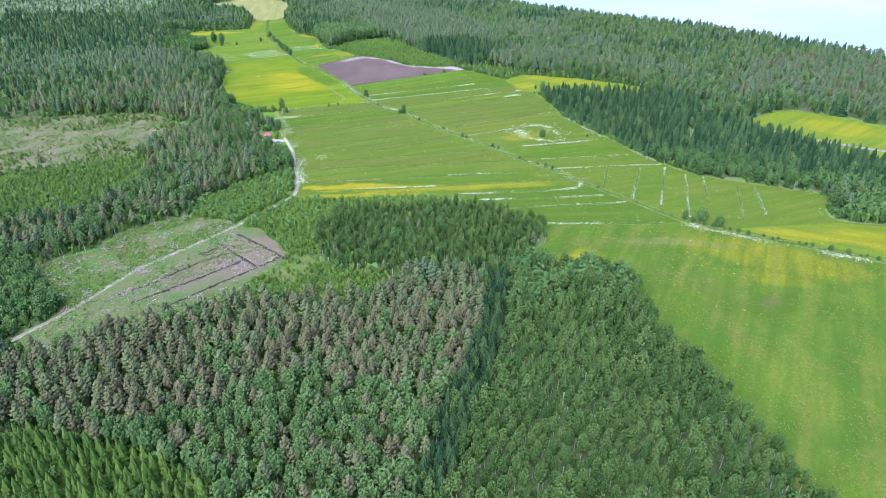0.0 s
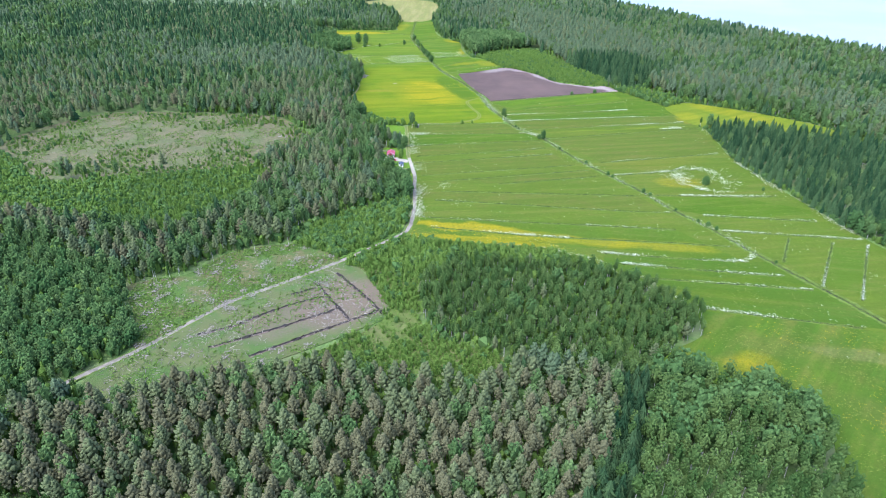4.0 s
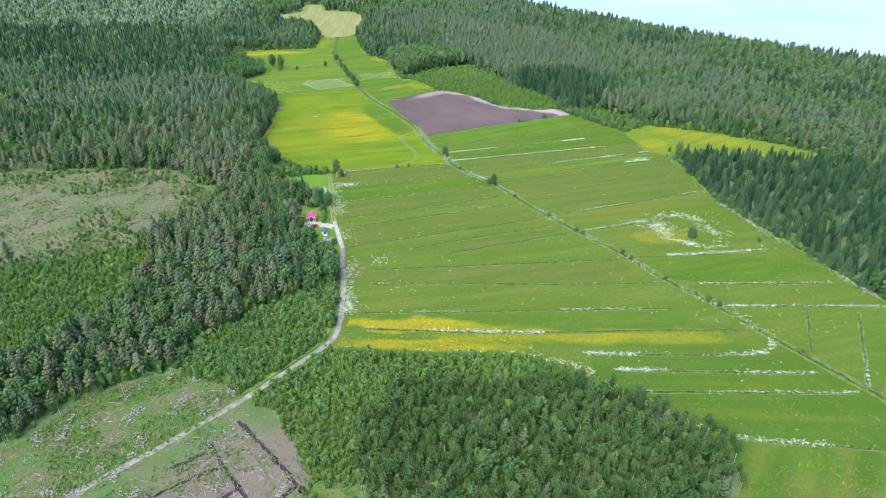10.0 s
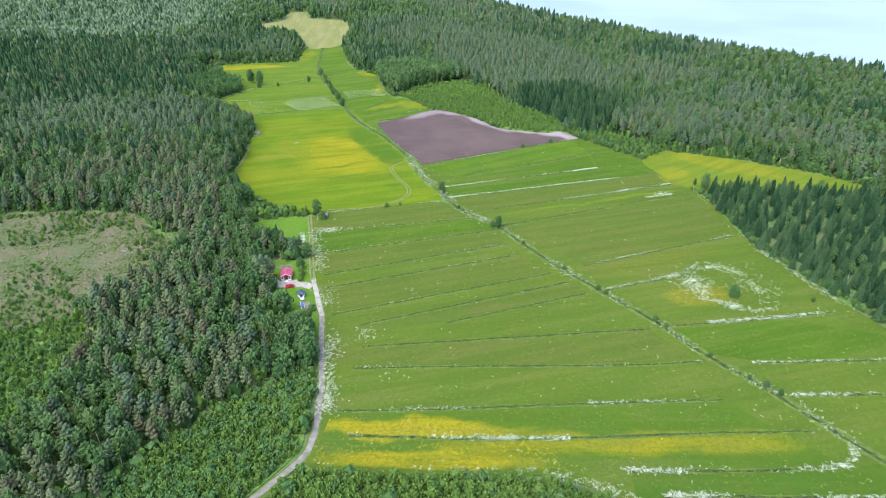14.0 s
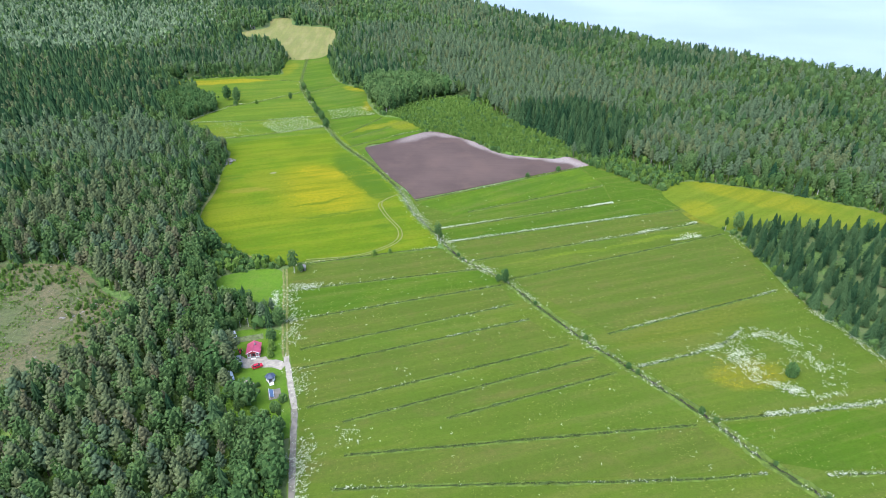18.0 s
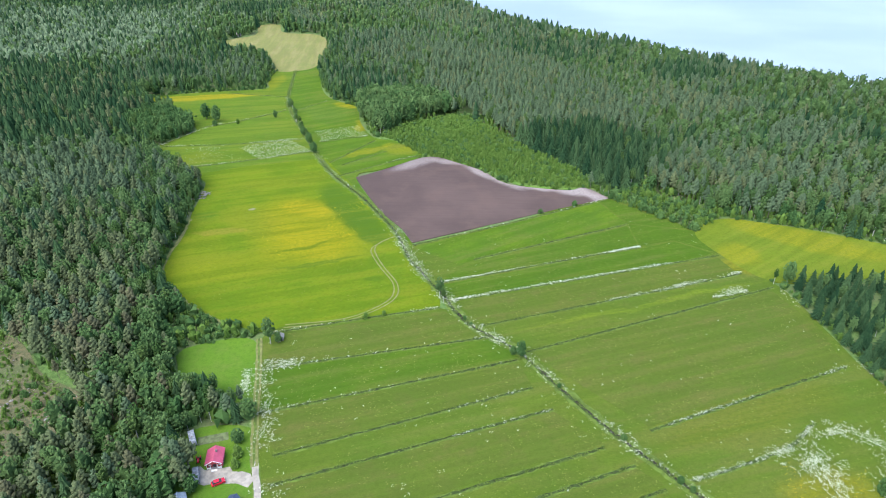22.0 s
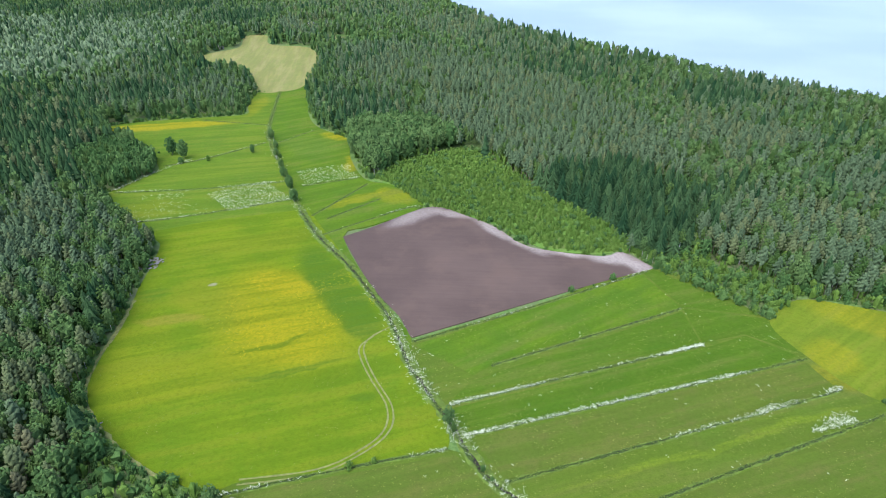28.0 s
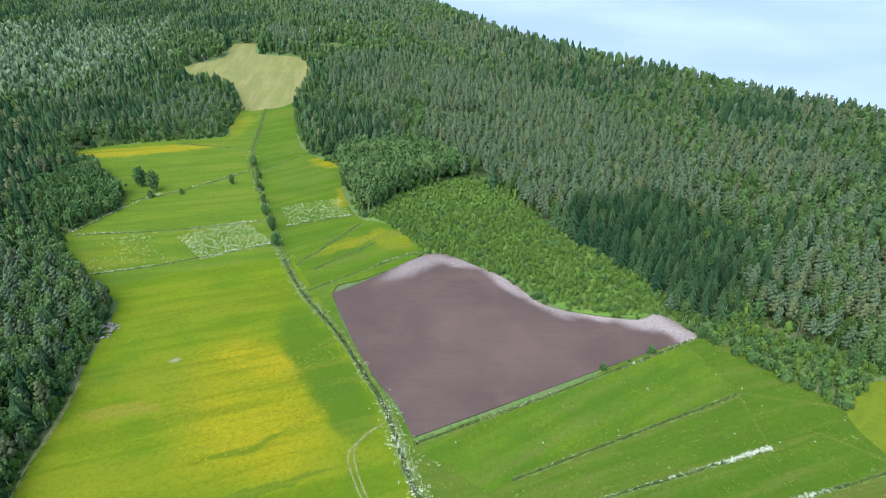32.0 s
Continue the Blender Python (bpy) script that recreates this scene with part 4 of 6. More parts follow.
def forest(name, x, y, h, kinds, tiers, label, category="forest"):
    """One mesh of all the trees of a wood."""
    vs, ts, ix, tint, n = [], [], [], [], 0
    which = rng.integers(0, 5, len(x))
    for k in sorted(set(kinds)):
        for tier in range(3):
            for var in range(5):
                sel = np.where((kinds == k) & (tiers == tier) & (which == var))[0]
                if not len(sel):
                    continue
                v, t, m = template(k, tier, var)
                a = rng.uniform(0, 2 * np.pi, len(sel))
                wide = h[sel] * rng.uniform(0.85, 1.25, len(sel))
                c, s = np.cos(a) * wide, np.sin(a) * wide
                px = x[sel][:, None] + v[None, :, 0] * c[:, None] - v[None, :, 1] * s[:, None]
                py = y[sel][:, None] + v[None, :, 0] * s[:, None] + v[None, :, 1] * c[:, None]
                pz = v[None, :, 2] * h[sel][:, None] - 0.3
                lean = rng.normal(0, 0.02, (2, len(sel), 1)) * pz[None]
                vs.append(np.stack([px + lean[0], py + lean[1], pz], 2).reshape(-1, 3))
                ts.append((t[None] + (np.arange(len(sel)) * len(v))[:, None, None] + n).reshape(-1, 3))
                ix.append(np.tile(m, len(sel)))
                tint.append(np.repeat(rng.uniform(0, 1, len(sel)), len(v)))
                n += len(sel) * len(v)
    if not vs:
        return None
    t = np.concatenate(ts)
    COUNT["triangles"] += len(t)
    COUNT["trees"] += len(x)
    me = mesh_from(name, np.concatenate(vs), t, FOREST_MATS, np.concatenate(ix), np.concatenate(tint), np.isin(np.concatenate(ix), [KINDS.index(k) for k in KINDS if "pine" in k]))
    return tagged(new(name, me), label, category, kind="stuff")


def edge_distance(poly, x, y, closed=True):
    p = np.asarray(poly, float)
    q = np.roll(p, -1, 0) if closed else p[1:]
    best = np.full(np.shape(x), 1e9)
    for (x0, y0), (x1, y1) in zip(p, q):
        dx, dy = x1 - x0, y1 - y0
        t = np.clip(((x - x0) * dx + (y - y0) * dy) / (dx * dx + dy * dy + 1e-9), 0, 1)
        best = np.minimum(best, np.hypot(x - x0 - t * dx, y - y0 - t * dy))
    return best


def drift(x, y, s=1.0, p=0.0):
    """A slow wave over the land, from -1 to 1, for stands of one kind."""
    return np.clip(0.6 * np.sin(x / (37 * s) + 1.7 * np.sin(y / (61 * s) + p)) + 0.6 * np.sin(y / (43 * s) + 1.4 * np.sin(x / (53 * s) + 2.1 + p)), -1, 1)


def from_valley(x, y):
    return edge_distance([(0, 150), (-66, 560)], x, y, False)


def scatter(poly, spacing, r, jitter=0.42):
    p = np.array(poly, float)
    (x0, y0), (x1, y1) = p.min(0), p.max(0)
    gx, gy = np.meshgrid(np.arange(x0, x1, spacing), np.arange(y0, y1, spacing * 0.9))
    gx[1::2] += spacing / 2
    x = gx.ravel() + r.uniform(-jitter, jitter, gx.size) * spacing
    y = gy.ravel() + r.uniform(-jitter, jitter, gx.size) * spacing
    keep = inside(poly, x, y)
    return x[keep], y[keep]


def pick_kinds(weights, n, r):
    names = list(weights)
    w = np.array([weights[k] for k in names], float)
    return np.array(names, object)[r.choice(len(names), n, p=w / w.sum())]


SPINE = [(31, 262), (27, 215), (9, 158), (2, 130), (-9, 130), (-2, 160), (16, 217), (21, 262)]
# outline, spacing, kinds, heights, name, label
ZONES = [
    (SPINE, 3.0, {"spruce": 0.85, "birch": 0.15}, (9, 14), "spruce_wood", "dark row of young spruces between two stands"),
    (YOUNG, 2.3, {"sapling": 0.9, "willow": 0.1}, (2.2, 4.2), "young_plantation", "bright green thicket of birch saplings"),
    (SCRUB_SOUTH, 1.9, {"sapling": 0.9, "willow": 0.1}, (1.5, 4.0), "young_plantation", "patchy bright green saplings on old felled ground"),
    (SCRUB_LANE, 2.2, {"sapling": 0.7, "willow": 0.3}, (3.0, 5.2), "thicket", "dense green thicket beside the gravel lane"),
    (WEST_CUT, 3.2, {"sapling": 0.7, "willow": 0.15, "pine": 0.15}, (1.0, 3.4), "regrowth", "scattered saplings on the felled clearing"),
    (SCRUB_WEST, 2.2, {"sapling": 0.72, "willow": 0.25, "aspen": 0.03}, (1.8, 4.2), "young_plantation", "bright green saplings in an old clearing"),
    (YOUNG_BIRCH, 3.5, {"birch": 0.95, "aspen": 0.03, "pine": 0.02}, (8.5, 12.5), "birch_wood", "dense young birch wood with grey trunks"),
    (BIRCH_STAND, 4.3, {"birch": 1.0}, (13, 16.5), "birch_wood", "even birch stand planted in rows"),
    (BROWN_PINES, 4.7, {"brown_pine": 0.46, "broad_birch": 0.16, "pine": 0.38}, (11, 15), "pine_wood", "grey-brown thin pines mixed with birches"),
    (SPRUCE_SOUTH, 3.1, {"young_spruce": 0.85, "birch": 0.15}, (8, 11), "spruce_wood", "bright green young spruce stand"),
    (GREEN_WEST, 4.4, {"aspen": 0.5, "broad_birch": 0.5}, (7, 11), "broadleaf_wood", "round green broadleaf trees beside the lane"),
    (BROAD_YARD, 4.2, {"aspen": 0.5, "broad_birch": 0.5}, (9, 14), "broadleaf_wood", "leafy birches and aspens between yard and lane"),
    (EAST_CLUMP, 5.0, {"aspen": 0.8, "willow": 0.2}, (8, 12), "broadleaf_wood", "round broadleaf trees beside the yellow field"),
    (BROAD_EAST, 5.2, {"aspen": 0.75, "birch": 0.15, "spruce": 0.1}, (8, 13), "broadleaf_wood", "round broadleaf trees in front of the plantation"),
    (SPRUCE_EAST, 5.6, {"spruce": 0.94, "broad_birch": 0.06}, (7.5, 12), "spruce_wood", "dense dark spruce plantation beside the field"),
    (SPRUCE_NORTH, 6.0, {"spruce": 0.97, "birch": 0.03}, (14, 18.5), "spruce_wood", "tall dark spruces behind the young plantation"),
    (BIRCH_COPSE, 4.6, {"broad_birch": 0.8, "aspen": 0.2}, (15, 19), "birch_wood", "tall birch copse with pale trunks"),
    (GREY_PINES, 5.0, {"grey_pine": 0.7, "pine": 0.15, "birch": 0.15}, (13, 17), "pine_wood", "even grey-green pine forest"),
    (BROAD_WEST, 4.2, {"aspen": 0.8, "birch": 0.2}, (9, 13), "broadleaf_wood", "round broadleaf copse beside the meadow"),
    (EDGE_EAST, 3.1, {"willow": 0.3, "aspen": 0.2, "sapling": 0.5}, (2.5, 6), "thicket", "green broadleaf shrubs along the field edge"),
]
LONE = []  # trees that stand as things: x, y, height, kind
taken = []
PICK = {"birch": [(4, 128), (105, 128), (96, 212), (24, 212)], "brown_pine": [(-120, 168), (0, 160), (18, 235), (-90, 235)], "broad_birch": [(-120, 140), (0, 140), (14, 190), (-110, 190)], "spruce": [(89, 592), (100, 528), (136, 448), (160, 440), (175, 560)], "aspen": [(26, 236), (40, 276), (92, 250), (90, 230)]}
CAP = {"birch": 160, "brown_pine": 280, "broad_birch": 100, "spruce": 290, "aspen": 0}
made = {k: 0 for k in PICK}
for zone, spacing, mix, (low, high), name, label in ZONES:
    x, y = scatter(zone, spacing, rng, 0.25 if zone is BIRCH_STAND else 0.42)
    keep = np.ones(len(x), bool)
    for o in OPEN:
        if o is not zone:
            keep &= ~inside(o, x, y)
    for o in taken:
        keep &= ~inside(o, x, y)
    keep &= inside(WOODLAND, x, y)
    keep &= edge_distance(LANE + TRACK, x, y, False) > 3.2
    if zone is SCRUB_SOUTH:
        keep &= (drift(x, y, 0.22) + rng.normal(0, 0.3, len(x)) > -0.6) | (y > 322)
    if zone is WEST_CUT:
        keep &= drift(x, y, 0.3) + rng.normal(0, 0.25, len(x)) + 12 / (3 + edge_distance(WEST_CUT, x, y)) > 0.75
    if zone is YOUNG:
        keep &= rng.random(len(x)) > 0.06
    x, y = x[keep], y[keep]
    taken.append(zone)
    kinds = pick_kinds(mix, len(x), rng)
    h = rng.uniform(low, high, len(x))
    if zone is BIRCH_STAND:
        north = y > 232 + 6 * drift(x, y)
        kinds[north & (rng.random(len(x)) < 0.25)] = "aspen"
    if zone is SCRUB_SOUTH:
        h[y > 318] *= 1.5
    if zone is BROWN_PINES:
        low_side = y < 178 + 0.12 * x + 14 * drift(x, y, 0.6)
        kinds[low_side & (rng.random(len(x)) < 0.72)] = "broad_birch"
        kinds[(y > 225) & (rng.random(len(x)) < 0.4)] = "pine"
    h[kinds == "birch"] *= rng.uniform(0.82, 1.05, (kinds == "birch").sum())
    single = np.zeros(len(x), bool)
    for k, box_ in PICK.items():
        cand = np.where((kinds == k) & inside(box_, x, y))[0][: CAP[k] - made[k]]
        if k in ("birch", "brown_pine", "broad_birch", "spruce") and high >= 12:
            single[cand] = True
            made[k] += len(cand)
            LONE += [(float(x[i]), float(y[i]), float(h[i]), k, "") for i in cand]
    d = from_valley(x, y)
    tiers = np.where(d < 260, 0, np.where(d < 500, 1, 2))
    if zone is SPRUCE_SOUTH:
        tiers[:] = 1
    if name in ("young_plantation", "thicket"):
        tiers = np.where(d < 240, 1, 2)
    s = ~single
    forest(name, x[s], y[s], h[s], kinds[s], tiers[s], label)

# the rest of the woodland, stand by stand
STANDS = [
    ([(-640, 800), (-640, 960), (-477, 950), (-358, 885), (-308, 772), (-267, 723), (-331, 757), (-379, 735), (-450, 740)], {"spruce": 0.72, "pine": 0.18, "birch": 0.1}),
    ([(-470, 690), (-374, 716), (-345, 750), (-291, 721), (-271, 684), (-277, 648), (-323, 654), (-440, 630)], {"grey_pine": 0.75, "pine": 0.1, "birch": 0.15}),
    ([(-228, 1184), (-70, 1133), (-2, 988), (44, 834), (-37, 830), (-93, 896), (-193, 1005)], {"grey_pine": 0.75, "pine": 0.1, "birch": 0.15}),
    ([(-35, 1134), (4, 1102), (60, 1029), (55, 990), (0, 1027)], {"spruce": 0.8, "pine": 0.2}),
    ([(48, 713), (102, 770), (195, 713), (250, 640), (215, 600), (162, 648), (75, 671)], {"grey_pine": 0.5, "pine": 0.25, "birch": 0.25}),
    # far hillside: its sunlight is carried by the paler birch colour
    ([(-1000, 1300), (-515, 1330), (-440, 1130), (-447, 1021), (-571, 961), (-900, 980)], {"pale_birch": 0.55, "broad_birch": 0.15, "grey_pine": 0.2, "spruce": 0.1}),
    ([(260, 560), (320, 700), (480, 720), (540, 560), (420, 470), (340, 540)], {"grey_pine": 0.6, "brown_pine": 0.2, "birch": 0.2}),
]
for (low, high), spacing, tier in (((0, 270), 5.0, 0), ((270, 560), 5.5, 1), ((560, 2500), 6.3, 2)):
    x, y = scatter(WOODLAND, spacing, rng)
    d = from_valley(x, y)
    keep = (d >= low) & (d < high)
    x, y = x[keep], y[keep]
    keep = np.ones(len(x), bool)
    near_open, near_field = np.full(len(x), 1e9), np.full(len(x), 1e9)
    for o in OPEN + taken + [FARMYARD]:
        keep &= ~inside(o, x, y)
    for o in OPEN:
        far_off = edge_distance(o, x, y)
        near_open = np.minimum(near_open, far_off)
        if o not in (WEST_CUT, NEAR_CUT, PEAT_CUT):
            near_field = np.minimum(near_field, far_off)
    for o, gap in ((YOUNG, 0.5), (SCRUB_SOUTH, 4.0), (SCRUB_LANE, 2.0), (SCRUB_WEST, 1.0)):
        keep &= edge_distance(o, x, y) > gap
    keep &= (edge_distance(LANE + TRACK, x, y, False) > 3.5) & (near_open > 1.5) & (edge_distance(SHORE, x, y, False) > 3)
    x, y, near_open, near_field = x[keep], y[keep], near_open[keep], near_field[keep]
    n = len(x)
    west = x < -0.32 * y + 60
    w1, w2 = drift(x, y, 1.0), drift(x, y, 2.3, 1.0)
    kinds = pick_kinds({"pine": 0.74, "birch": 0.12, "spruce": 0.1, "aspen": 0.04}, n, rng)
    u = rng.random(n)
    nw = west & (y > 540 + 60 * w2)
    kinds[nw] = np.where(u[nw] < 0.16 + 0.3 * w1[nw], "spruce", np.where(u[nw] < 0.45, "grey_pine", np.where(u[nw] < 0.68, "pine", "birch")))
    # grey-brown pines and birch groups in the old stand beside the clearings
    old = west & (y < 560)
    w3 = drift(x, y, 0.55, 3.0)
    kinds[old] = np.where(u[old] < 0.08 + 0.1 * np.clip(w3[old], 0, 1), "brown_pine", np.where(u[old] < 0.24, "grey_pine", np.where(u[old] < 0.66, "pine", np.where(u[old] < 0.95, np.where(u[old] < 0.82, "broad_birch", "birch"), "spruce"))))
    groups = (drift(x, y, 0.4, 5.0) + rng.normal(0, 0.3, n) > 0.85) & west
    kinds[groups] = np.where(u[groups] < 0.6, "birch", "aspen")
    # stands of one kind side by side
    a1, a2 = drift(x, y, 0.75, 4.0) + rng.normal(0, 0.12, n), drift(x, y, 1.1, 7.0) + rng.normal(0, 0.12, n)
    dark_stand, light_stand = a1 < -0.55, a2 > 0.55
    u2 = rng.random(n)
    east = ~west
    kinds[east] = np.where(u[east] < 0.22 + 0.45 * w1[east], "birch", np.where(u[east] < 0.66 + 0.25 * w2[east], "pine", np.where(u[east] < 0.9, "spruce", "aspen")))
    far_woods = ~west | (y > 640)
    sel = far_woods & dark_stand
    kinds[sel] = np.where(u2[sel] < 0.75, "spruce", "pine")
    sel = far_woods & light_stand & ~dark_stand
    kinds[sel] = np.where(u2[sel] < 0.55, "birch", np.where(u2[sel] < 0.75, "aspen", "pine"))
    sel = ~west & (x > 70) & (y < 840) & (drift(x, y, 0.5, 2.0) + rng.normal(0, 0.2, n) > 0.0)
    kinds[sel] = np.where(u2[sel] < 0.5, "birch", np.where(u2[sel] < 0.72, "aspen", "pine"))
    if tier == 2:
        soft = east & (kinds == "spruce") & (rng.random(n) < 0.7)
        kinds[soft] = np.where(u[soft] < 0.85, "pine", "birch")
    rough = np.where(y > 900, 22, 7)
    # most far pines take the bluer needles, as haze put into the colour
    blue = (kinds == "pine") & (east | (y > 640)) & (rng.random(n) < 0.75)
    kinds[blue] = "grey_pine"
    jx, jy = x + rng.normal(0, 1, n) * rough, y + rng.normal(0, 1, n) * rough
    for stand, mix in STANDS:
        sel = inside(stand, jx, jy)
        kinds[sel] = pick_kinds(mix, int(sel.sum()), rng)
    rim = (near_field < rng.uniform(5, 34, n)) & (rng.random(n) < 0.8)
    kinds[rim] = np.where(u[rim] < 0.32, "aspen", np.where(u[rim] < 0.4, "spruce", "birch"))
    h = rng.uniform(11, 17, n) + 1.5 * w2
    h[kinds == "spruce"] += 1.5
    h *= (1.0, 0.98, 1.08)[tier]
    h[kinds == "aspen"] *= 0.75
    kinds[(kinds == "birch") & (rng.random(n) < 0.6)] = "broad_birch"
    h[kinds == "sapling"] *= 0.55
    h += 3.5 * np.clip(1 - edge_distance(SHORE, x, y, False) / 90, 0, 1)
    h[(near_open < 5) & (kinds != "pine")] *= 0.75
    low = inside([(-138, 528), (-160, 518), (-184, 530), (-186, 556), (-140, 546)], x, y)
    kinds[low], h[low] = "willow", np.clip((-150 - x[low]) / 7, 0.6, 4.0)
    for side, where in (("west", west), ("east", ~west)):
        forest("mixed_forest", x[where], y[where], h[where], kinds[where], np.full(where.sum(), tier), "wide mixed forest of pine, spruce and birch " + ("west of the fields" if side == "west" else "towards the lake"))

# young growth under the open pine stands
x, y = scatter(WOODLAND, 4.0, rng)
keep = (from_valley(x, y) < 280) & (edge_distance(LANE + TRACK, x, y, False) > 3.0)
for o in OPEN:
    keep &= ~inside(o, x, y) & (edge_distance(o, x, y) > 3.0)
for o in (YOUNG, SCRUB_SOUTH, SCRUB_LANE, SCRUB_WEST, BIRCH_STAND, SPRUCE_EAST, SPRUCE_SOUTH, SPRUCE_NORTH, SPINE, EDGE_EAST):
    keep &= ~inside(o, x, y)
x, y = x[keep], y[keep]
forest("undergrowth", x, y, rng.uniform(2.5, 7.5, len(x)), pick_kinds({"willow": 0.3, "sapling": 0.7}, len(x), rng), np.full(len(x), 2), "green birch saplings and shrubs under the pines", "undergrowth")

# low growth where the woods meet the fields
x, y = scatter(WOODLAND, 2.7, rng)
keep = (y > 330) & (from_valley(x, y) < 560)
x, y = x[keep], y[keep]
near_field, keep = np.full(len(x), 1e9), np.ones(len(x), bool)
for o in OPEN + taken:
    keep &= ~inside(o, x, y)
for o in (EAST_STRIPS, WEST_MEADOW, FINGER_MEADOW, NORTH_STRIPS, EAST_MEADOW, PALE_FIELD, SMALL_FIELD, YOUNG, BIRCH_COPSE):
    near_field = np.minimum(near_field, edge_distance(o, x, y))
keep &= (edge_distance(BROOK, x, y, False) > 12) & ((edge_distance(PLOUGH, x, y) > 5) | (x + y > 640))
keep &= (near_field < 6.5) & (near_field > 0.8) & (edge_distance(LANE + TRACK, x, y, False) > 3.0) & (rng.random(len(x)) < 0.75)
x, y = x[keep], y[keep]
line = smooth_line([(172, 395), (152, 418), (139, 445), (123, 478), (109, 509), (101, 531), (97, 556), (90, 590)], 1.6)
x, y = np.concatenate([x, line[:, 0] + rng.uniform(-0.3, 3.5, len(line))]), np.concatenate([y, line[:, 1] + rng.uniform(-0.5, 2.0, len(line))])
forest("thicket", x, y, rng.uniform(1.4, 4.2, len(x)), pick_kinds({"willow": 0.55, "sapling": 0.45}, len(x), rng), np.full(len(x), 1), "green shrubs and saplings along the field edges")

# ---- trees one by one ----
LABELS = {"birch": "slender birch with a pale trunk in a stand", "brown_pine": "thin grey-brown pine with a sparse crown", "spruce": "dark pointed spruce of the plantation",
          "broad_birch": "broad leafy birch in the mixed wood", "pale_birch": "leafy birch with sunlight put into its pale leaf colour", "aspen": "round leafy broadleaf tree", "willow": "low round green shrub", "pine": "grey-green pine with a bare lower trunk", "grey_pine": "grey pine with a bare lower trunk", "sapling": "small bright green sapling"}
NAMES = {"birch": "birch_tree", "broad_birch": "birch_tree", "pale_birch": "birch_tree", "brown_pine": "pine_tree", "grey_pine": "pine_tree", "pine": "pine_tree", "spruce": "spruce_tree", "aspen": "broadleaf_tree", "willow": "shrub", "sapling": "sapling"}
_tree_lib = {}


def tree(x, y, h, kind, text="", wide=1.0):
    """A tree as a thing: a bent tapered trunk and a crown of leaf clumps."""
    var = int(rng.integers(0, 6))
    if (kind, var) not in _tree_lib:
        r = np.random.default_rng(900 + KINDS.index(kind) * 10 + var)
        v, t = crown(kind, 16, r)
        cm = mesh_from("crown", v, t, [M_LEAF_ONE[kind]], smooth="pine" in kind)
        tv, tt = trunk(kind, 6)
        _tree_lib[kind, var] = (cm, mesh_from("trunk", tv, tt, [BARK[kind]], smooth=True))
    cm, tm = _tree_lib[kind, var]
    root = new(NAMES[kind])
    root.matrix_basis = pose(x, y, -0.05, 0, 0, rng.uniform(0, 360)) @ Matrix.Diagonal((h * wide, h * wide, h, 1))
    for nm, me in (("trunk", tm), ("crown", cm)):
        new(nm, me).parent = root
    COUNT["triangles"] += len(cm.polygons)
    tagged(root, text or LABELS[kind], "shrub" if kind == "willow" else "tree", group={"birch": "birches of the stand", "brown_pine": "pines of the south wood", "broad_birch": "broad birches of the south wood", "spruce": "spruces beside the field"}.get(kind, "") if not text else "")
    return root


for x, y, h, k, text in LONE:
    tree(x, y, h, k, text)
SINGLES = [
    (-138, 530, 14, "broad_birch", "lone leafy tree at the end of the lane", 1.0), (-135, 531, 6, "aspen", "low broadleaf tree beside the field shed", 1.0), (-34, 529, 8.5, "aspen", "lone bushy tree beside the brook", 1.0), (-37, 531, 4, "willow", "green shrub beside the brook", 0.8),
    (77, 471, 6.2, "willow", "round green shrub among white flowers", 0.85), (87, 592, 9, "birch", "slender birch at the plantation corner", 1.0), (94, 594, 12, "aspen", "broad green tree at the plantation corner", 1.0),
    (-289, 822, 14, "aspen", "round tree in the meadow", 1.15), (-277, 815, 15, "aspen", "tall round tree in the meadow", 1.05), (-275, 806, 5, "willow", "shrub under the meadow trees", 0.9), (-232, 829, 7, "aspen", "small lone tree in the meadow", 1.1), (-258, 812, 4.5, "sapling", "small sapling in the meadow", 1.0),
    (150, 327, 8.5, "willow", "large round shrub beside the brook", 0.85), (157, 320, 6.5, "willow", "round shrub beside the brook", 0.9), (140, 327, 7, "aspen", "small tree beside the brook", 0.9),
]
for x, y, h, k, text, wide in SINGLES:
    tree(x, y, h, k, text, wide)
for x, y, h in ((0, 487, 3.0), (15, 470, 3.2), (18, 467, 2.6), (37, 447, 3.4), (41, 443, 2.8), (71, 408, 3.6), (75, 404, 3.0), (66, 412, 2.4), (55, 425, 2.0), (-20, 512, 2.2), (112, 470, 2.6), (-58, 553, 2.4), (-55, 549, 2.0), (100, 373, 2.0)):
    tree(x, y, h, "willow", "low green shrub on the ditch bank", 0.8)
for x, y, h in ((-163, 317.5, 13), (-188, 288, 11), (-191, 285, 10), (-196, 281.5, 12), (-179, 304, 12), (-150, 329.5, 10)):
    tree(x, y, h, "birch", "slender birch with a bare trunk at the clearing", 0.6)
for i in range(19):
    t = i / 18
    tree(-179 - 48 * t + rng.uniform(-2, 2), 752 + 106 * t + rng.uniform(-2, 2), rng.uniform(5.5, 9.5), "birch" if i % 3 else "aspen", "narrow young tree in the row along the brook", 1.25)


for (x0, y0), (x1, y1) in zip(BROOK[1:5], BROOK[2:6]):
    for i in range(7):
        t = (i + rng.uniform(0.0, 0.9)) / 7
        tree(x0 + (x1 - x0) * t + rng.uniform(-0.5, 1.5), y0 + (y1 - y0) * t + rng.uniform(0.5, 2.5), rng.uniform(1.4, 3.6), "willow", "low dark shrub in the hedge along the brook", 0.9)


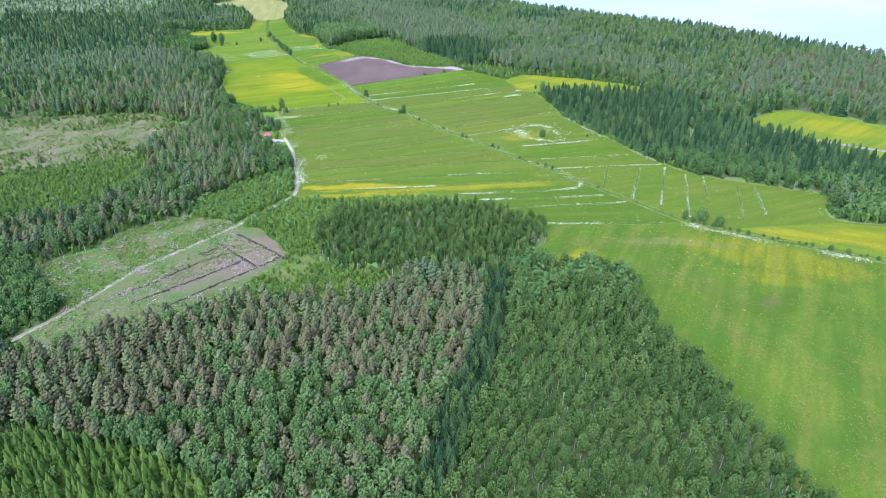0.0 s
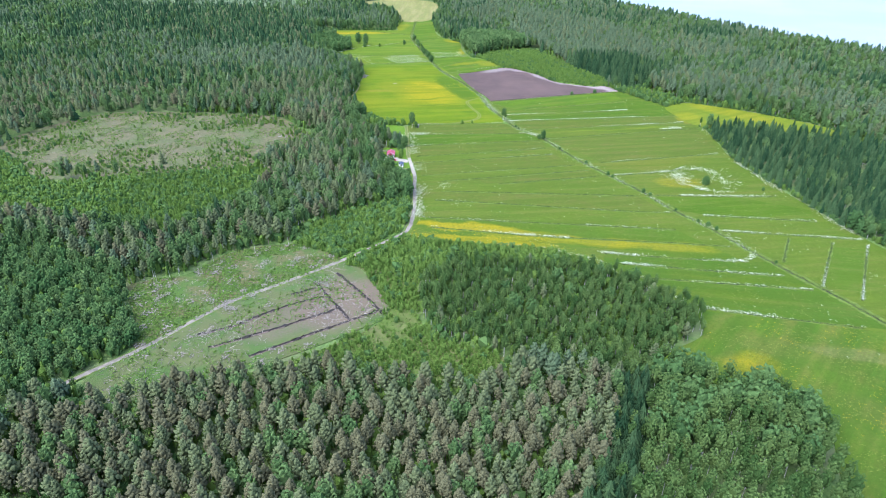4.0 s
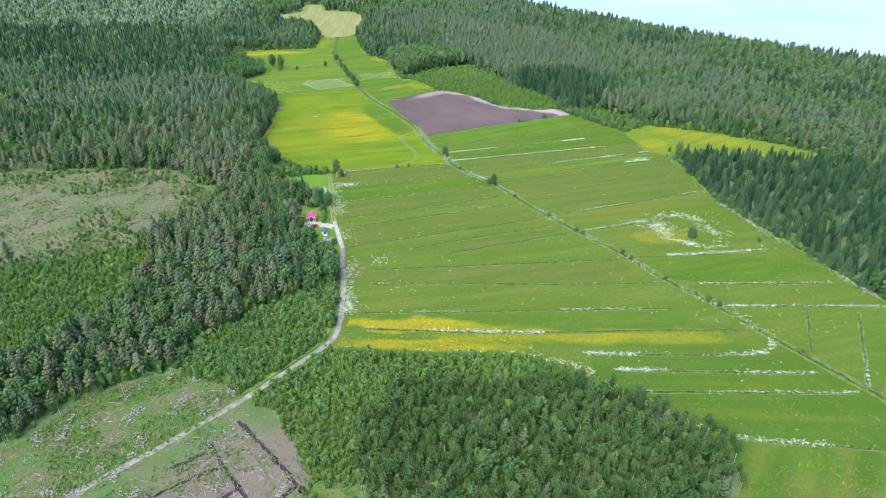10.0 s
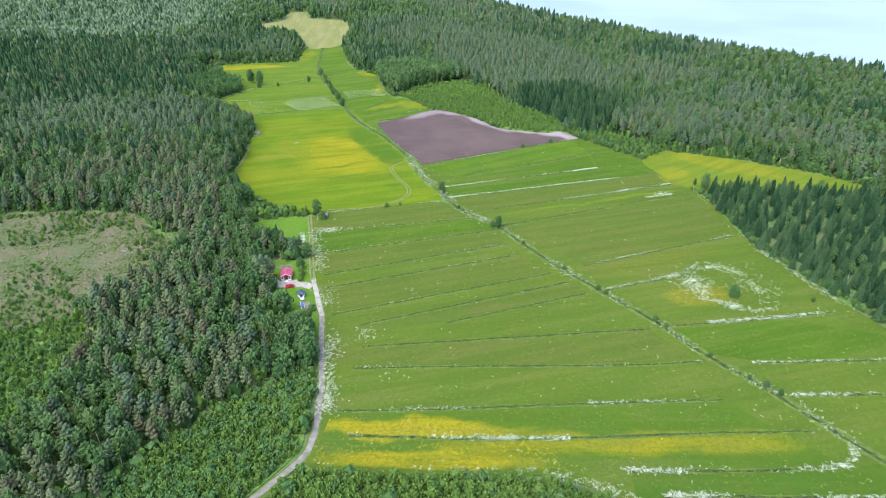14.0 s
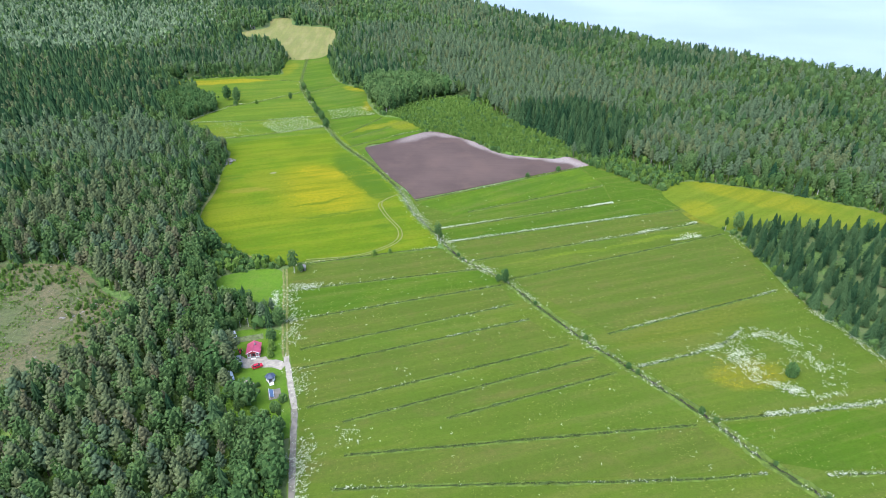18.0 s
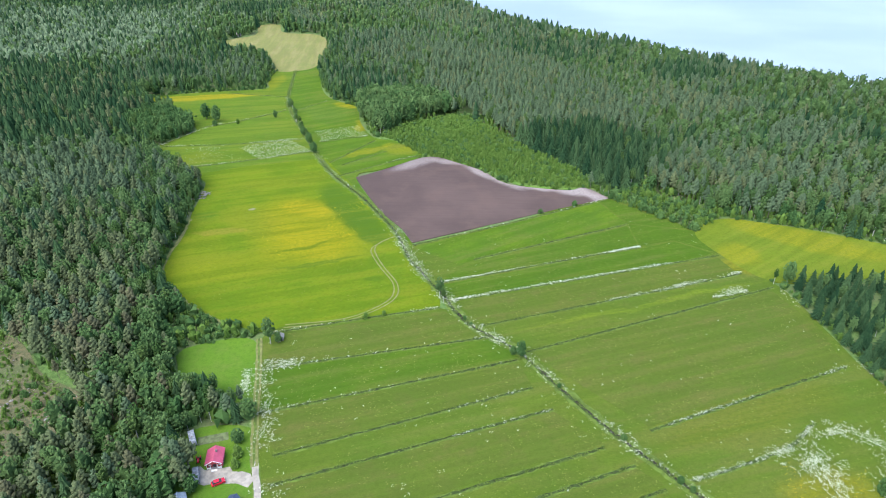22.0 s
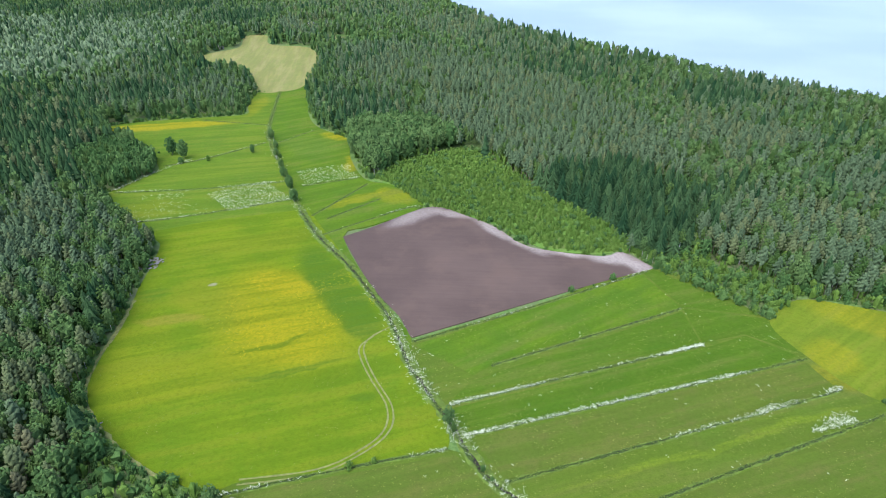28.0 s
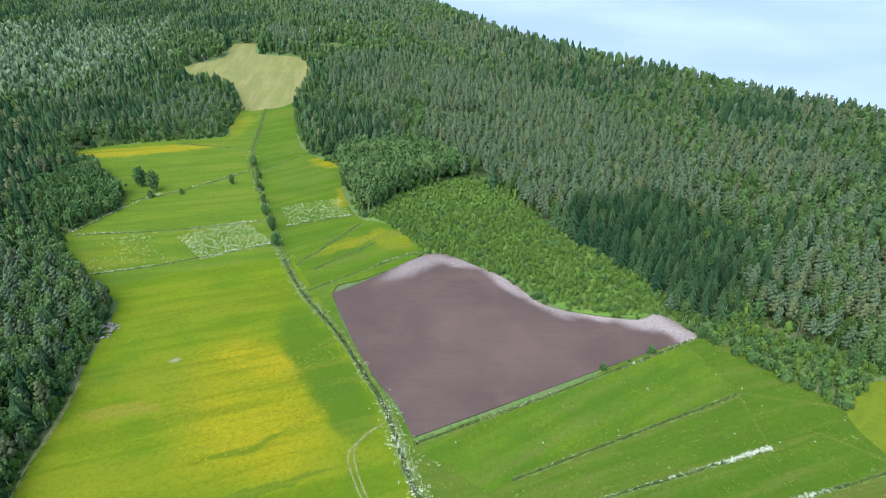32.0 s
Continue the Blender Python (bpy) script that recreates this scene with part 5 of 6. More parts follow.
# ---- flowers and tall grass ----
def along(pts, width, per_metre, r, gate=0.0, s=0.3):
    line = smooth_line(pts, 0.5)
    n = int(len(line) * 0.5 * per_metre)
    i = r.integers(0, len(line), n)
    p = line[i] + r.normal(0, width, (n, 2))
    keep = drift(p[:, 0], p[:, 1], s, float(len(pts))) + r.normal(0, 0.25, n) > gate
    return np.column_stack([p[keep], np.full(keep.sum(), 0.1)])


def stuff(name, centres, size, material, label, category, count=3, spread=0.4, lift=0.4, up=0.6):
    v, t = tufts(centres, size, rng, up, count, spread, lift)
    me = mesh_from(name, v, t, [material], tint=np.repeat(rng.uniform(0, 1, len(v) // 3), 3))
    return tagged(new(name, me), label, category, kind="stuff")


def over(poly, per_m2, r, gate=-2.0, s=0.25):
    p = np.array(poly, float)
    (x0, y0), (x1, y1) = p.min(0), p.max(0)
    n = int((x1 - x0) * (y1 - y0) * per_m2)
    x, y = r.uniform(x0, x1, n), r.uniform(y0, y1, n)
    k = inside(poly, x, y) & (drift(x, y, s) + r.normal(0, 0.3, n) > gate)
    return np.column_stack([x[k], y[k], np.full(k.sum(), 0.08)])


reeds = [along(p, 0.4, 2.2, rng, -2) for p in W_DITCH + E_DITCH + N_DITCH] + [along(BROOK, 1.2, 5.0, rng, -2)]
stuff("ditch_grass", np.concatenate(reeds), 0.26, M_TUFT, "tall dark grass along the ditches", "grass", 3, 0.35, 0.15, 0.2)
umbels = []
for pts, width, dens, gate in (
        (W_DITCH[0], 0.9, 1.6, -0.2), (W_DITCH[1], 0.8, 0.6, 0.2), (W_DITCH[2], 0.8, 0.6, 0.2), (W_DITCH[3], 0.7, 0.5, 0.3), (W_DITCH[4], 0.7, 0.5, 0.3), (W_DITCH[5], 0.7, 0.4, 0.3), (W_DITCH[9], 0.7, 0.5, 0.2),
        (W_DITCH[10], 0.9, 2.2, -0.1), ([(-81, 368), (-24, 372), (-5, 374)], 1.1, 5, -0.5), ([(12, 362), (30, 363)], 1.2, 5, -0.6), (W_DITCH[12], 1.0, 3.0, 0.0), ([(60, 367), (84, 371), (90, 380)], 1.5, 6, -0.6), (W_DITCH[13], 1.0, 3.0, 0.0), ([(23, 353), (45, 355)], 1.2, 4, -0.6), (W_DITCH[14], 0.9, 1.6, 0.1), (W_DITCH[15], 1.4, 4.0, -0.4),
        (E_DITCH[0], 0.7, 0.8, 0.0), (E_DITCH[1], 0.7, 0.8, 0.2), (E_DITCH[2], 0.6, 3.6, -0.1), ([(14, 617), (30, 624)], 0.8, 8, -0.9), (E_DITCH[3], 0.85, 5.0, -0.2), (E_DITCH[4], 0.9, 2.0, 0.0), ([(40, 586), (74, 601)], 1.6, 5, -0.5), ([(56, 578), (72, 585)], 1.4, 8, -0.9), ([(44, 599), (58, 604)], 1.6, 2, -0.4), (E_DITCH[6], 0.8, 1.8, 0.0),
        (E_DITCH[7], 0.9, 2.5, -0.2), ([(60, 448), (96, 456), (118, 462)], 1.3, 6, -0.6), (E_DITCH[9], 0.8, 2.0, -0.2), (E_DITCH[10], 0.9, 4.0, -0.5), (E_DITCH[12], 0.5, 2.2, -0.4), (E_DITCH[13], 0.5, 2.6, -0.4), (E_DITCH[14], 0.5, 1.6, -0.1), (E_DITCH[15], 0.5, 2.0, -0.1), (E_DITCH[16], 0.8, 2.0, 0.0), (E_DITCH[17], 0.8, 2.0, 0.0),
        (N_DITCH[0], 0.8, 1.2, 0.0), (N_DITCH[3], 1.0, 3.0, -0.3), (N_DITCH[4], 0.9, 2.0, -0.1), (N_DITCH[5], 0.9, 2.0, 0.1), (N_DITCH[6], 0.8, 1.5, 0.0), (N_DITCH[7], 0.8, 1.5, 0.0)):
    umbels.append(along(pts, width * 0.55, dens * 1.1, rng, gate))
umbels.append(along(BROOK[7:27], 1.9, 3.0, rng, -0.1, 0.16))
umbels.append(along(BROOK[14:19], 2.0, 6.0, rng, -0.1, 0.13))
umbels.append(along([(x - 2.2, y - 3.4) for x, y in BROOK[:6]], 1.6, 8.0, rng, -0.2, 0.2))
umbels.append(along([(150, 418), (136, 444), (121, 476), (107, 507), (99, 531)], 1.4, 5.0, rng, -0.4))
umbels.append(along([(99, 531), (95, 556), (88, 588)], 1.2, 1.2, rng, 0.1))
umbels.append(along([(-93, 378), (-95, 396), (-101, 417), (-107, 438), (-115, 456), (-121, 472), (-128, 495), (-136, 515)], 2.6, 7.0, rng, -0.2, 0.15))
umbels.append(along([(-92, 379), (-97, 400), (-102, 414)], 1.6, 6.0, rng, -0.8, 0.15))
umbels.append(over([(-134, 512), (-122, 517), (-121, 522), (-136, 519)], 0.8, rng))
umbels.append(along([(-141.5, 512), (-138.5, 501)], 0.7, 7.0, rng, -1))
umbels.append(over([(-100, 416), (-80, 424), (-88, 432), (-104, 426)], 0.35, rng, 0.1, 0.12))
umbels.append(over([(58, 500), (92, 503), (104, 472), (84, 455), (58, 466), (46, 484)], 0.4, rng, 0.15, 0.08))
for x, y, a, b, turn, n in ((62, 476, 4.2, 2.6, -60, 900), (60.5, 482.5, 3.0, 1.5, 30, 320), (71, 495.5, 3.2, 1.4, 20, 330), (83.5, 493, 3.6, 1.5, -40, 360), (88, 483, 1.2, 4.5, 30, 130), (90, 476.5, 1.8, 2.6, 20, 240), (69, 464.6, 6.0, 1.0, -18, 420), (75, 461.5, 2.6, 1.5, -10, 260), (53, 486, 4.5, 1.1, 15, 230), (88, 460.5, 3.0, 1.0, 10, 120), (104.5, 512.5, 4.2, 1.0, -60, 260), (66, 585, 3.5, 1.0, 20, 220), (-128, 517, 4.5, 1.8, 18, 420), (-139.5, 504, 1.4, 4.5, 12, 330)):
    p = rng.normal(0, 1.0, (int(0.26 * n), 2)) * np.array([a, b])
    c, s = math.cos(radians(turn)), math.sin(radians(turn))
    umbels.append(np.column_stack([x + p[:, 0] * c - p[:, 1] * s, y + p[:, 0] * s + p[:, 1] * c, np.full(len(p), 0.08)]))
umbels.append(over([(-236, 756), (-206, 778), (-180, 752), (-212, 733)], 0.9, rng, -2.0, 0.15))
umbels.append(over([(-290, 745), (-226, 770), (-215, 740), (-262, 718)], 0.3, rng, 0.0, 0.2))
umbels.append(over([(-190, 795), (-158, 812), (-146, 788), (-178, 774)], 0.6, rng, -2.0, 0.15))
umbels.append(over([(70, 300), (140, 320), (200, 292), (150, 200), (105, 190)], 0.006, rng, 0.2))
umbels.append(over(WEST_STRIPS, 0.02, rng, 0.35, 0.12))
umbels.append(over(EAST_STRIPS, 0.012, rng, 0.4, 0.12))
umbels.append(along([(16, 345), (28, 337), (55, 321)], 1.2, 4.0, rng, -0.6))
umbels.append(along([(-12, 357), (8, 353), (14, 349)], 1.2, 5.0, rng, -0.9))
umbels.append(along([(-91, 355), (-53, 356), (-12, 359)], 0.8, 1.2, rng, 0.0))
umbels.append(along([(-297, 757), (-285, 788), (-272, 811)], 0.9, 4.0, rng, -0.6))
stuff("white_flowers", np.concatenate(umbels), 0.14, M_WHITE, "white cow parsley in drifts along the ditches", "flowers", 5, 0.3, 0.6, 0.8)
tussocks = [over(WEST_STRIPS, 0.22, rng, -0.1, 0.1), over(EAST_STRIPS, 0.18, rng, -0.1, 0.1), over(WEST_MEADOW, 0.06, rng, 0.0, 0.12), over(FINGER_MEADOW, 0.08, rng, 0.0, 0.12), over([(90, 322), (142, 322), (228, 278), (190, 180), (150, 100), (118, 122), (93, 205), (93, 252), (56, 300)], 0.5, rng, -0.2, 0.12)]
stuff("meadow_grass", np.concatenate(tussocks), 0.24, foliage("seeding_grass", (0.10, 0.145, 0.02), (0.19, 0.2, 0.055)), "taller seeding grass tussocks over the hay meadows", "grass", 2, 0.35, 0.1, 0.85)
gold = [over([(90, 322), (142, 322), (228, 278), (190, 230), (93, 252), (56, 300)], 0.25, rng, 0.35, 0.16), over([(-160, 600), (-105, 640), (-140, 690), (-200, 640)], 0.3, rng, 0.2, 0.15), over([(-90, 356), (0, 360), (0, 374), (-90, 378)], 0.6, rng, 0.0, 0.12), over([(46, 462), (66, 462), (76, 480), (50, 482)], 0.5, rng, 0.1, 0.1)]
stuff("buttercups", np.concatenate(gold), 0.13, foliage("buttercup_petals", (0.42, 0.30, 0.01), (0.56, 0.42, 0.02)), "yellow buttercups in drifts in the meadows", "flowers", 3, 0.4, 0.3, 0.8)
weeds = [over(NEAR_CUT, 0.7, rng, -0.3, 0.15), over(PEAT_CUT, 0.3, rng, 0.0, 0.2), over(WEST_CUT, 0.3, rng, -0.3, 0.12), over(SCRUB_SOUTH, 0.25, rng, -0.3, 0.2)]
stuff("undergrowth", np.concatenate(weeds), 0.42, M_LEAF["sapling"], "low green regrowth on felled ground", "undergrowth", 4, 0.6, 0.1, 0.5)

heaps = np.concatenate([over(NEAR_CUT, 0.012, rng, -2), over(PEAT_CUT, 0.004, rng, -2)])
stuff("brush_heap", heaps, 0.45, plain("grey_brush", (0.2, 0.175, 0.145), 0.95, 0, 0.3, 1), "low heaps of grey dead brush on felled ground", "branches", 22, 1.2, 0.1, 0.8)


# ---- slash, stones ----
def sticks(name, centres, length, thick, material, label, category):
    n = len(centres)
    a, L = rng.uniform(0, np.pi, n), length * rng.uniform(0.5, 1.4, n)
    u = np.stack([np.cos(a), np.sin(a), rng.normal(0, 0.08, n)], 1) * L[:, None] / 2
    w = np.stack([-np.sin(a), np.cos(a), np.zeros(n)], 1) * thick
    up = np.array([0, 0, 1.0]) * thick
    c = np.asarray(centres) + up
    v = np.stack([c - u - w, c - u + up, c - u + w, c + u - w, c + u + up, c + u + w], 1).reshape(-1, 3)
    t = np.array([(0, 1, 4), (0, 4, 3), (1, 2, 5), (1, 5, 4), (0, 2, 1), (3, 4, 5)])
    return tagged(new(name, mesh_from(name, v, (t[None] + (np.arange(n) * 6)[:, None, None]).reshape(-1, 3), [material])), label, category, kind="stuff")


M_PALEWOOD = plain("weathered_wood", (0.33, 0.295, 0.25), 0.9, 0, 0.3, 1)
M_STONE = plain("pale_stone", (0.22, 0.2, 0.175), 0.9, 0, 0.3, 1.5)
M_DEAD = plain("dead_twigs", (0.2, 0.17, 0.145), 0.95, 0, 0.35, 1)
sticks("slash", np.concatenate([over([(-117, 311), (-82, 282), (-104, 262), (-135, 240), (-150, 252)], 0.16, rng, -0.4), over(PEAT_CUT, 0.03, rng, 0), over(NEAR_CUT, 0.05, rng), over(WEST_CUT, 0.012, rng, 0.0)]), 2.2, 0.06, M_PALEWOOD, "grey felled branches scattered on the clearing", "branches")
sticks("slash", np.concatenate([over(PEAT_CUT, 0.16, rng, -0.2), over(NEAR_CUT, 0.12, rng, 0.1)]), 1.6, 0.1, M_DEAD, "heaps of dead brown twigs on felled ground", "branches")


def stones(name, centres, size, label):
    n = len(centres)
    base = np.array([(1, 0, 0), (-1, 0, 0), (0, 1, 0), (0, -1, 0), (0, 0, 0.7), (0.7, 0.7, 0.3), (-0.7, 0.7, 0.35), (-0.7, -0.7, 0.3), (0.7, -0.7, 0.35)])
    t = np.array([(0, 5, 4), (5, 2, 4), (2, 6, 4), (6, 1, 4), (1, 7, 4), (7, 3, 4), (3, 8, 4), (8, 0, 4)])
    v = base[None] * (size * rng.uniform(0.4, 1.5, (n, 1, 1))) * rng.uniform(0.7, 1.3, (n, 9, 1)) + np.asarray(centres)[:, None, :]
    return tagged(new(name, mesh_from(name, v.reshape(-1, 3), (t[None] + (np.arange(n) * 9)[:, None, None]).reshape(-1, 3), [M_STONE])), label, "stones", kind="stuff")


stones("stones", np.concatenate([over(NEAR_CUT, 0.035, rng, 0.0, 0.2), over(WEST_CUT, 0.03, rng, 0.0, 0.2), along([(-200, 278), (-185, 289), (-176, 312), (-150, 329)], 3.0, 1.0, rng, 0.0)]), 0.32, "pale stones and stumps on the felled clearing")
stones("stone_heap", rng.normal(0, 1, (60, 3)) * np.array([2.6, 4.0, 0.25]) + np.array([-229, 672, 0.3]), 0.6, "grey field stones heaped at the meadow edge")
stones("stone_heap", rng.normal(0, 1, (26, 3)) * np.array([1.2, 0.9, 0.12]) + np.array([74, 462, 0.12]), 0.3, "grey stones heaped among white flowers")
stones("stones", np.concatenate([along([(-228, 486), (-194, 488)], 5.0, 2.0, rng, -0.5), along([(-160, 541), (-178, 551), (-199, 567)], 0.8, 0.3, rng, 0)]), 0.6, "bare grey stones in the old clearing")

# ---- buildings of the yard ----
M_REDROOF = plain("red_sheet_roof", (0.40, 0.075, 0.125), 0.5, 0, 0.15, 0.8)
M_REDWALL = plain("red_board_wall", (0.30, 0.045, 0.05), 0.8, 0, 0.25, 2)
M_WHITEPAINT = plain("white_paint", (0.78, 0.78, 0.76), 0.6, 0, 0.1, 2)
M_DARK = plain("dark_parts_and_shade", (0.03, 0.03, 0.035), 0.4, 0, 0.2, 2)
M_BLUEGREY = plain("blue_grey_sheet_roof", (0.27, 0.33, 0.42), 0.45, 0.2, 0.25, 0.9)
M_NAVY = plain("dark_blue_roof", (0.05, 0.065, 0.11), 0.5, 0, 0.2, 1)
M_PINK = plain("faded_pink_roof", (0.55, 0.38, 0.36), 0.7, 0, 0.2, 1)
M_GREYWOOD = plain("grey_boards", (0.25, 0.23, 0.21), 0.9, 0, 0.3, 2)
M_PURPLE = plain("dull_purple_roof", (0.13, 0.10, 0.15), 0.7, 0, 0.25, 1)
M_GLASS = Nodes("window_glass").done((0.04, 0.05, 0.06), 0.08, spec=0.8)
M_TYRE = plain("tyre_rubber", (0.02, 0.02, 0.02), 0.9)
M_RIM = plain("wheel_rim", (0.5, 0.5, 0.5), 0.35, 0.8)
M_CARRED = Nodes("red_car_paint").done((0.42, 0.012, 0.03), 0.25, spec=0.6)
M_PANEL = plain("blue_panel", (0.10, 0.15, 0.25), 0.3, 0.1, 0.15, 2)


def wheel(parent, at, radius=0.31, width=0.2):
    tyre = bmesh.new()
    bmesh.ops.create_cone(tyre, cap_ends=True, segments=16, radius1=radius, radius2=radius, depth=width)
    bmesh.ops.bevel(tyre, geom=[e for e in tyre.edges if e.calc_face_angle(0) > 1], offset=0.03, segments=1, affect="EDGES")
    tyre.transform(pose(*at, 90, 0, 0))
    w = part("wheel", tyre, M_TYRE, parent, "black rubber tyre")
    rim = bmesh.new()
    bmesh.ops.create_cone(rim, cap_ends=True, segments=12, radius1=radius * 0.6, radius2=radius * 0.6, depth=width + 0.03)
    rim.transform(pose(*at, 90, 0, 0))
    part("rim", rim, M_RIM, w, "grey wheel rim")


def gable_roof(parent, sx, sy, eave, rise, over_, m, thick=0.12, name="roof_slope"):
    """Two sloped slabs, the ridge along y."""
    half = sx / 2 + over_
    ang = math.degrees(math.atan2(rise, sx / 2))
    length = math.hypot(half, half * rise / (sx / 2)) + 0.05
    for sgn in (-1, 1):
        bm = box(length, sy + 2 * over_, thick, (0, 0, 0), 0, 0.015)
        bm.transform(Matrix.Translation((sgn * half / 2, 0, eave + rise - half / 2 * rise / (sx / 2) + 0.02)) @ pose(0, 0, 0, 0, sgn * ang, 0))
        slope = part(name, bm, m, parent)
    cap = box(0.3, sy + 2 * over_ + 0.05, 0.08, (0, 0, eave + rise + 0.1), 0, 0.02)
    part("ridge_cap", cap, m, parent)


def gable_walls(parent, sx, sy, eave, rise, m, thick=0.2):
    for sgn in (-1, 1):
        part("wall", box(thick, sy, eave, (sgn * (sx - thick) / 2, 0, 0)), m, parent)
        outline = [(-sx / 2 + thick, 0), (sx / 2 - thick, 0), (sx / 2 - thick, eave), (0, eave + rise - 0.1), (-sx / 2 + thick, eave)]
        part("gable_wall", prism(outline, thick, pose(0, sgn * (sy / 2 - thick / 2) + thick / 2, 0, 90, 0, 0)), m, parent)


def window(parent, at, w, h, turn=0.0):
    f = part("window", box(w + 0.2, 0.08, h + 0.2, at, turn, 0.01), M_WHITEPAINT, parent, "white window frame")
    c, s = math.cos(radians(turn)), math.sin(radians(turn))
    part("pane", box(w, 0.1, h, (at[0], at[1], at[2] + 0.1), turn, 0), M_GLASS, f)
    part("glazing_bar", box(0.06, 0.12, h, (at[0], at[1], at[2] + 0.1), turn, 0), M_WHITEPAINT, f)


def cottage():
    root = new("cottage")
    root.matrix_basis = pose(-136.0, 467.4, 0.0, 0, 0, 14) @ Matrix.Diagonal((0.9, 0.9, 0.92, 1))
    gable_walls(root, 5.6, 5.4, 2.6, 1.5, M_REDWALL)
    gable_roof(root, 5.6, 7.0, 2.6, 1.5, 0.35, M_REDROOF)
    part("foundation", box(5.8, 5.6, 0.25, (0, 0, -0.1)), M_STONE, root, "pale stone foundation")
    part("porch_floor", box(5.2, 1.3, 0.2, (0, -3.3, 0.1)), M_GREYWOOD, root, "grey board porch floor")
    for x in (-2.5, -1.25, 1.25, 2.5):
        part("porch_post", box(0.16, 0.16, 2.4, (x, -3.75, 0.25)), M_WHITEPAINT, root, "white porch post")
    for x in (-1.9, 1.9):
        part("porch_rail", box(1.15, 0.08, 0.5, (x, -3.75, 0.55)), M_WHITEPAINT, root, "white porch railing")
    for sgn in (-1, 1):
        b = box(3.3, 0.1, 0.22, (0, 0, 0), 0, 0.01)
        b.transform(Matrix.Translation((sgn * 1.55, -3.95, 3.25)) @ pose(0, 0, 0, 0, sgn * 28.2, 0))
        part("barge_board", b, M_WHITEPAINT, root, "white barge board")
    part("porch_gable", prism([(-2.7, 2.65), (2.7, 2.65), (0, 4.0)], 0.1, pose(0, -3.75, 0, 90, 0, 0)), M_REDWALL, root)
    part("door", box(1.0, 0.12, 2.0, (0, -2.72, 0.2)), M_DARK, root, "dark front door")
    for x in (-1.7, 1.7):
        window(root, (x, -2.72, 0.95), 0.9, 1.0)
    for y in (-1.2, 1.2):
        window(root, (2.82, y, 0.95), 0.9, 1.0, 90)
        window(root, (-2.82, y, 0.95), 0.9, 1.0, 90)
    part("chimney", box(0.6, 0.6, 1.3, (0.6, 0.9, 3.6)), M_GREYWOOD, root, "grey brick chimney")
    part("step", box(2.0, 0.9, 0.18, (0, -4.35, 0.02)), M_WHITEPAINT, root, "pale entrance step")
    return tagged(root, "small red cottage with red sheet roof and white trim", "house")


cottage()


def car():
    root = new("car")
    root.matrix_basis = pose(-131.6, 458.6, 0.2, 0, 0, 33)
    side = [(-2.05, 0.3), (2.05, 0.3), (2.1, 0.6), (1.95, 0.82), (1.0, 0.95), (-1.75, 0.95), (-2.1, 0.85)]
    body = prism(side, 1.66, pose(0, 0.83, 0, 90, 0, 0))
    bmesh.ops.bevel(body, geom=body.edges[:], offset=0.07, segments=2, affect="EDGES")
    part("body", body, M_CARRED, root)
    cabin = prism([(-1.75, 0.92), (1.05, 0.92), (0.35, 1.42), (-1.35, 1.45)], 1.44, pose(0, 0.72, 0, 90, 0, 0))
    bmesh.ops.bevel(cabin, geom=cabin.edges[:], offset=0.06, segments=2, affect="EDGES")
    c = part("cabin", cabin, M_GLASS, root, "dark glazed cabin")
    part("roof", box(1.65, 1.36, 0.05, (-0.5, 0, 1.42), 0, 0.02), M_CARRED, c, "red car roof")
    for x in (-1.3, 1.3):
        for y in (-0.76, 0.76):
            wheel(root, (x, y, 0.31))
    for y in (-0.6, 0.6):
        part("headlight", box(0.1, 0.34, 0.14, (2.06, y, 0.62), 0, 0.03), M_WHITEPAINT, root, "clear headlight")
        part("tail_light", box(0.08, 0.26, 0.16, (-2.08, y, 0.62), 0, 0.02), M_REDWALL, root, "red tail light")
        part("mirror", box(0.12, 0.16, 0.12, (0.75, y * 1.55, 0.95), 0, 0.03), M_CARRED, root)
    for x in (-2.12, 2.12):
        part("bumper", box(0.14, 1.55, 0.22, (x * 0.985, 0, 0.32), 0, 0.05), M_CARRED, root)
    return tagged(root, "red hatchback car parked on the gravel driveway", "car")


car()


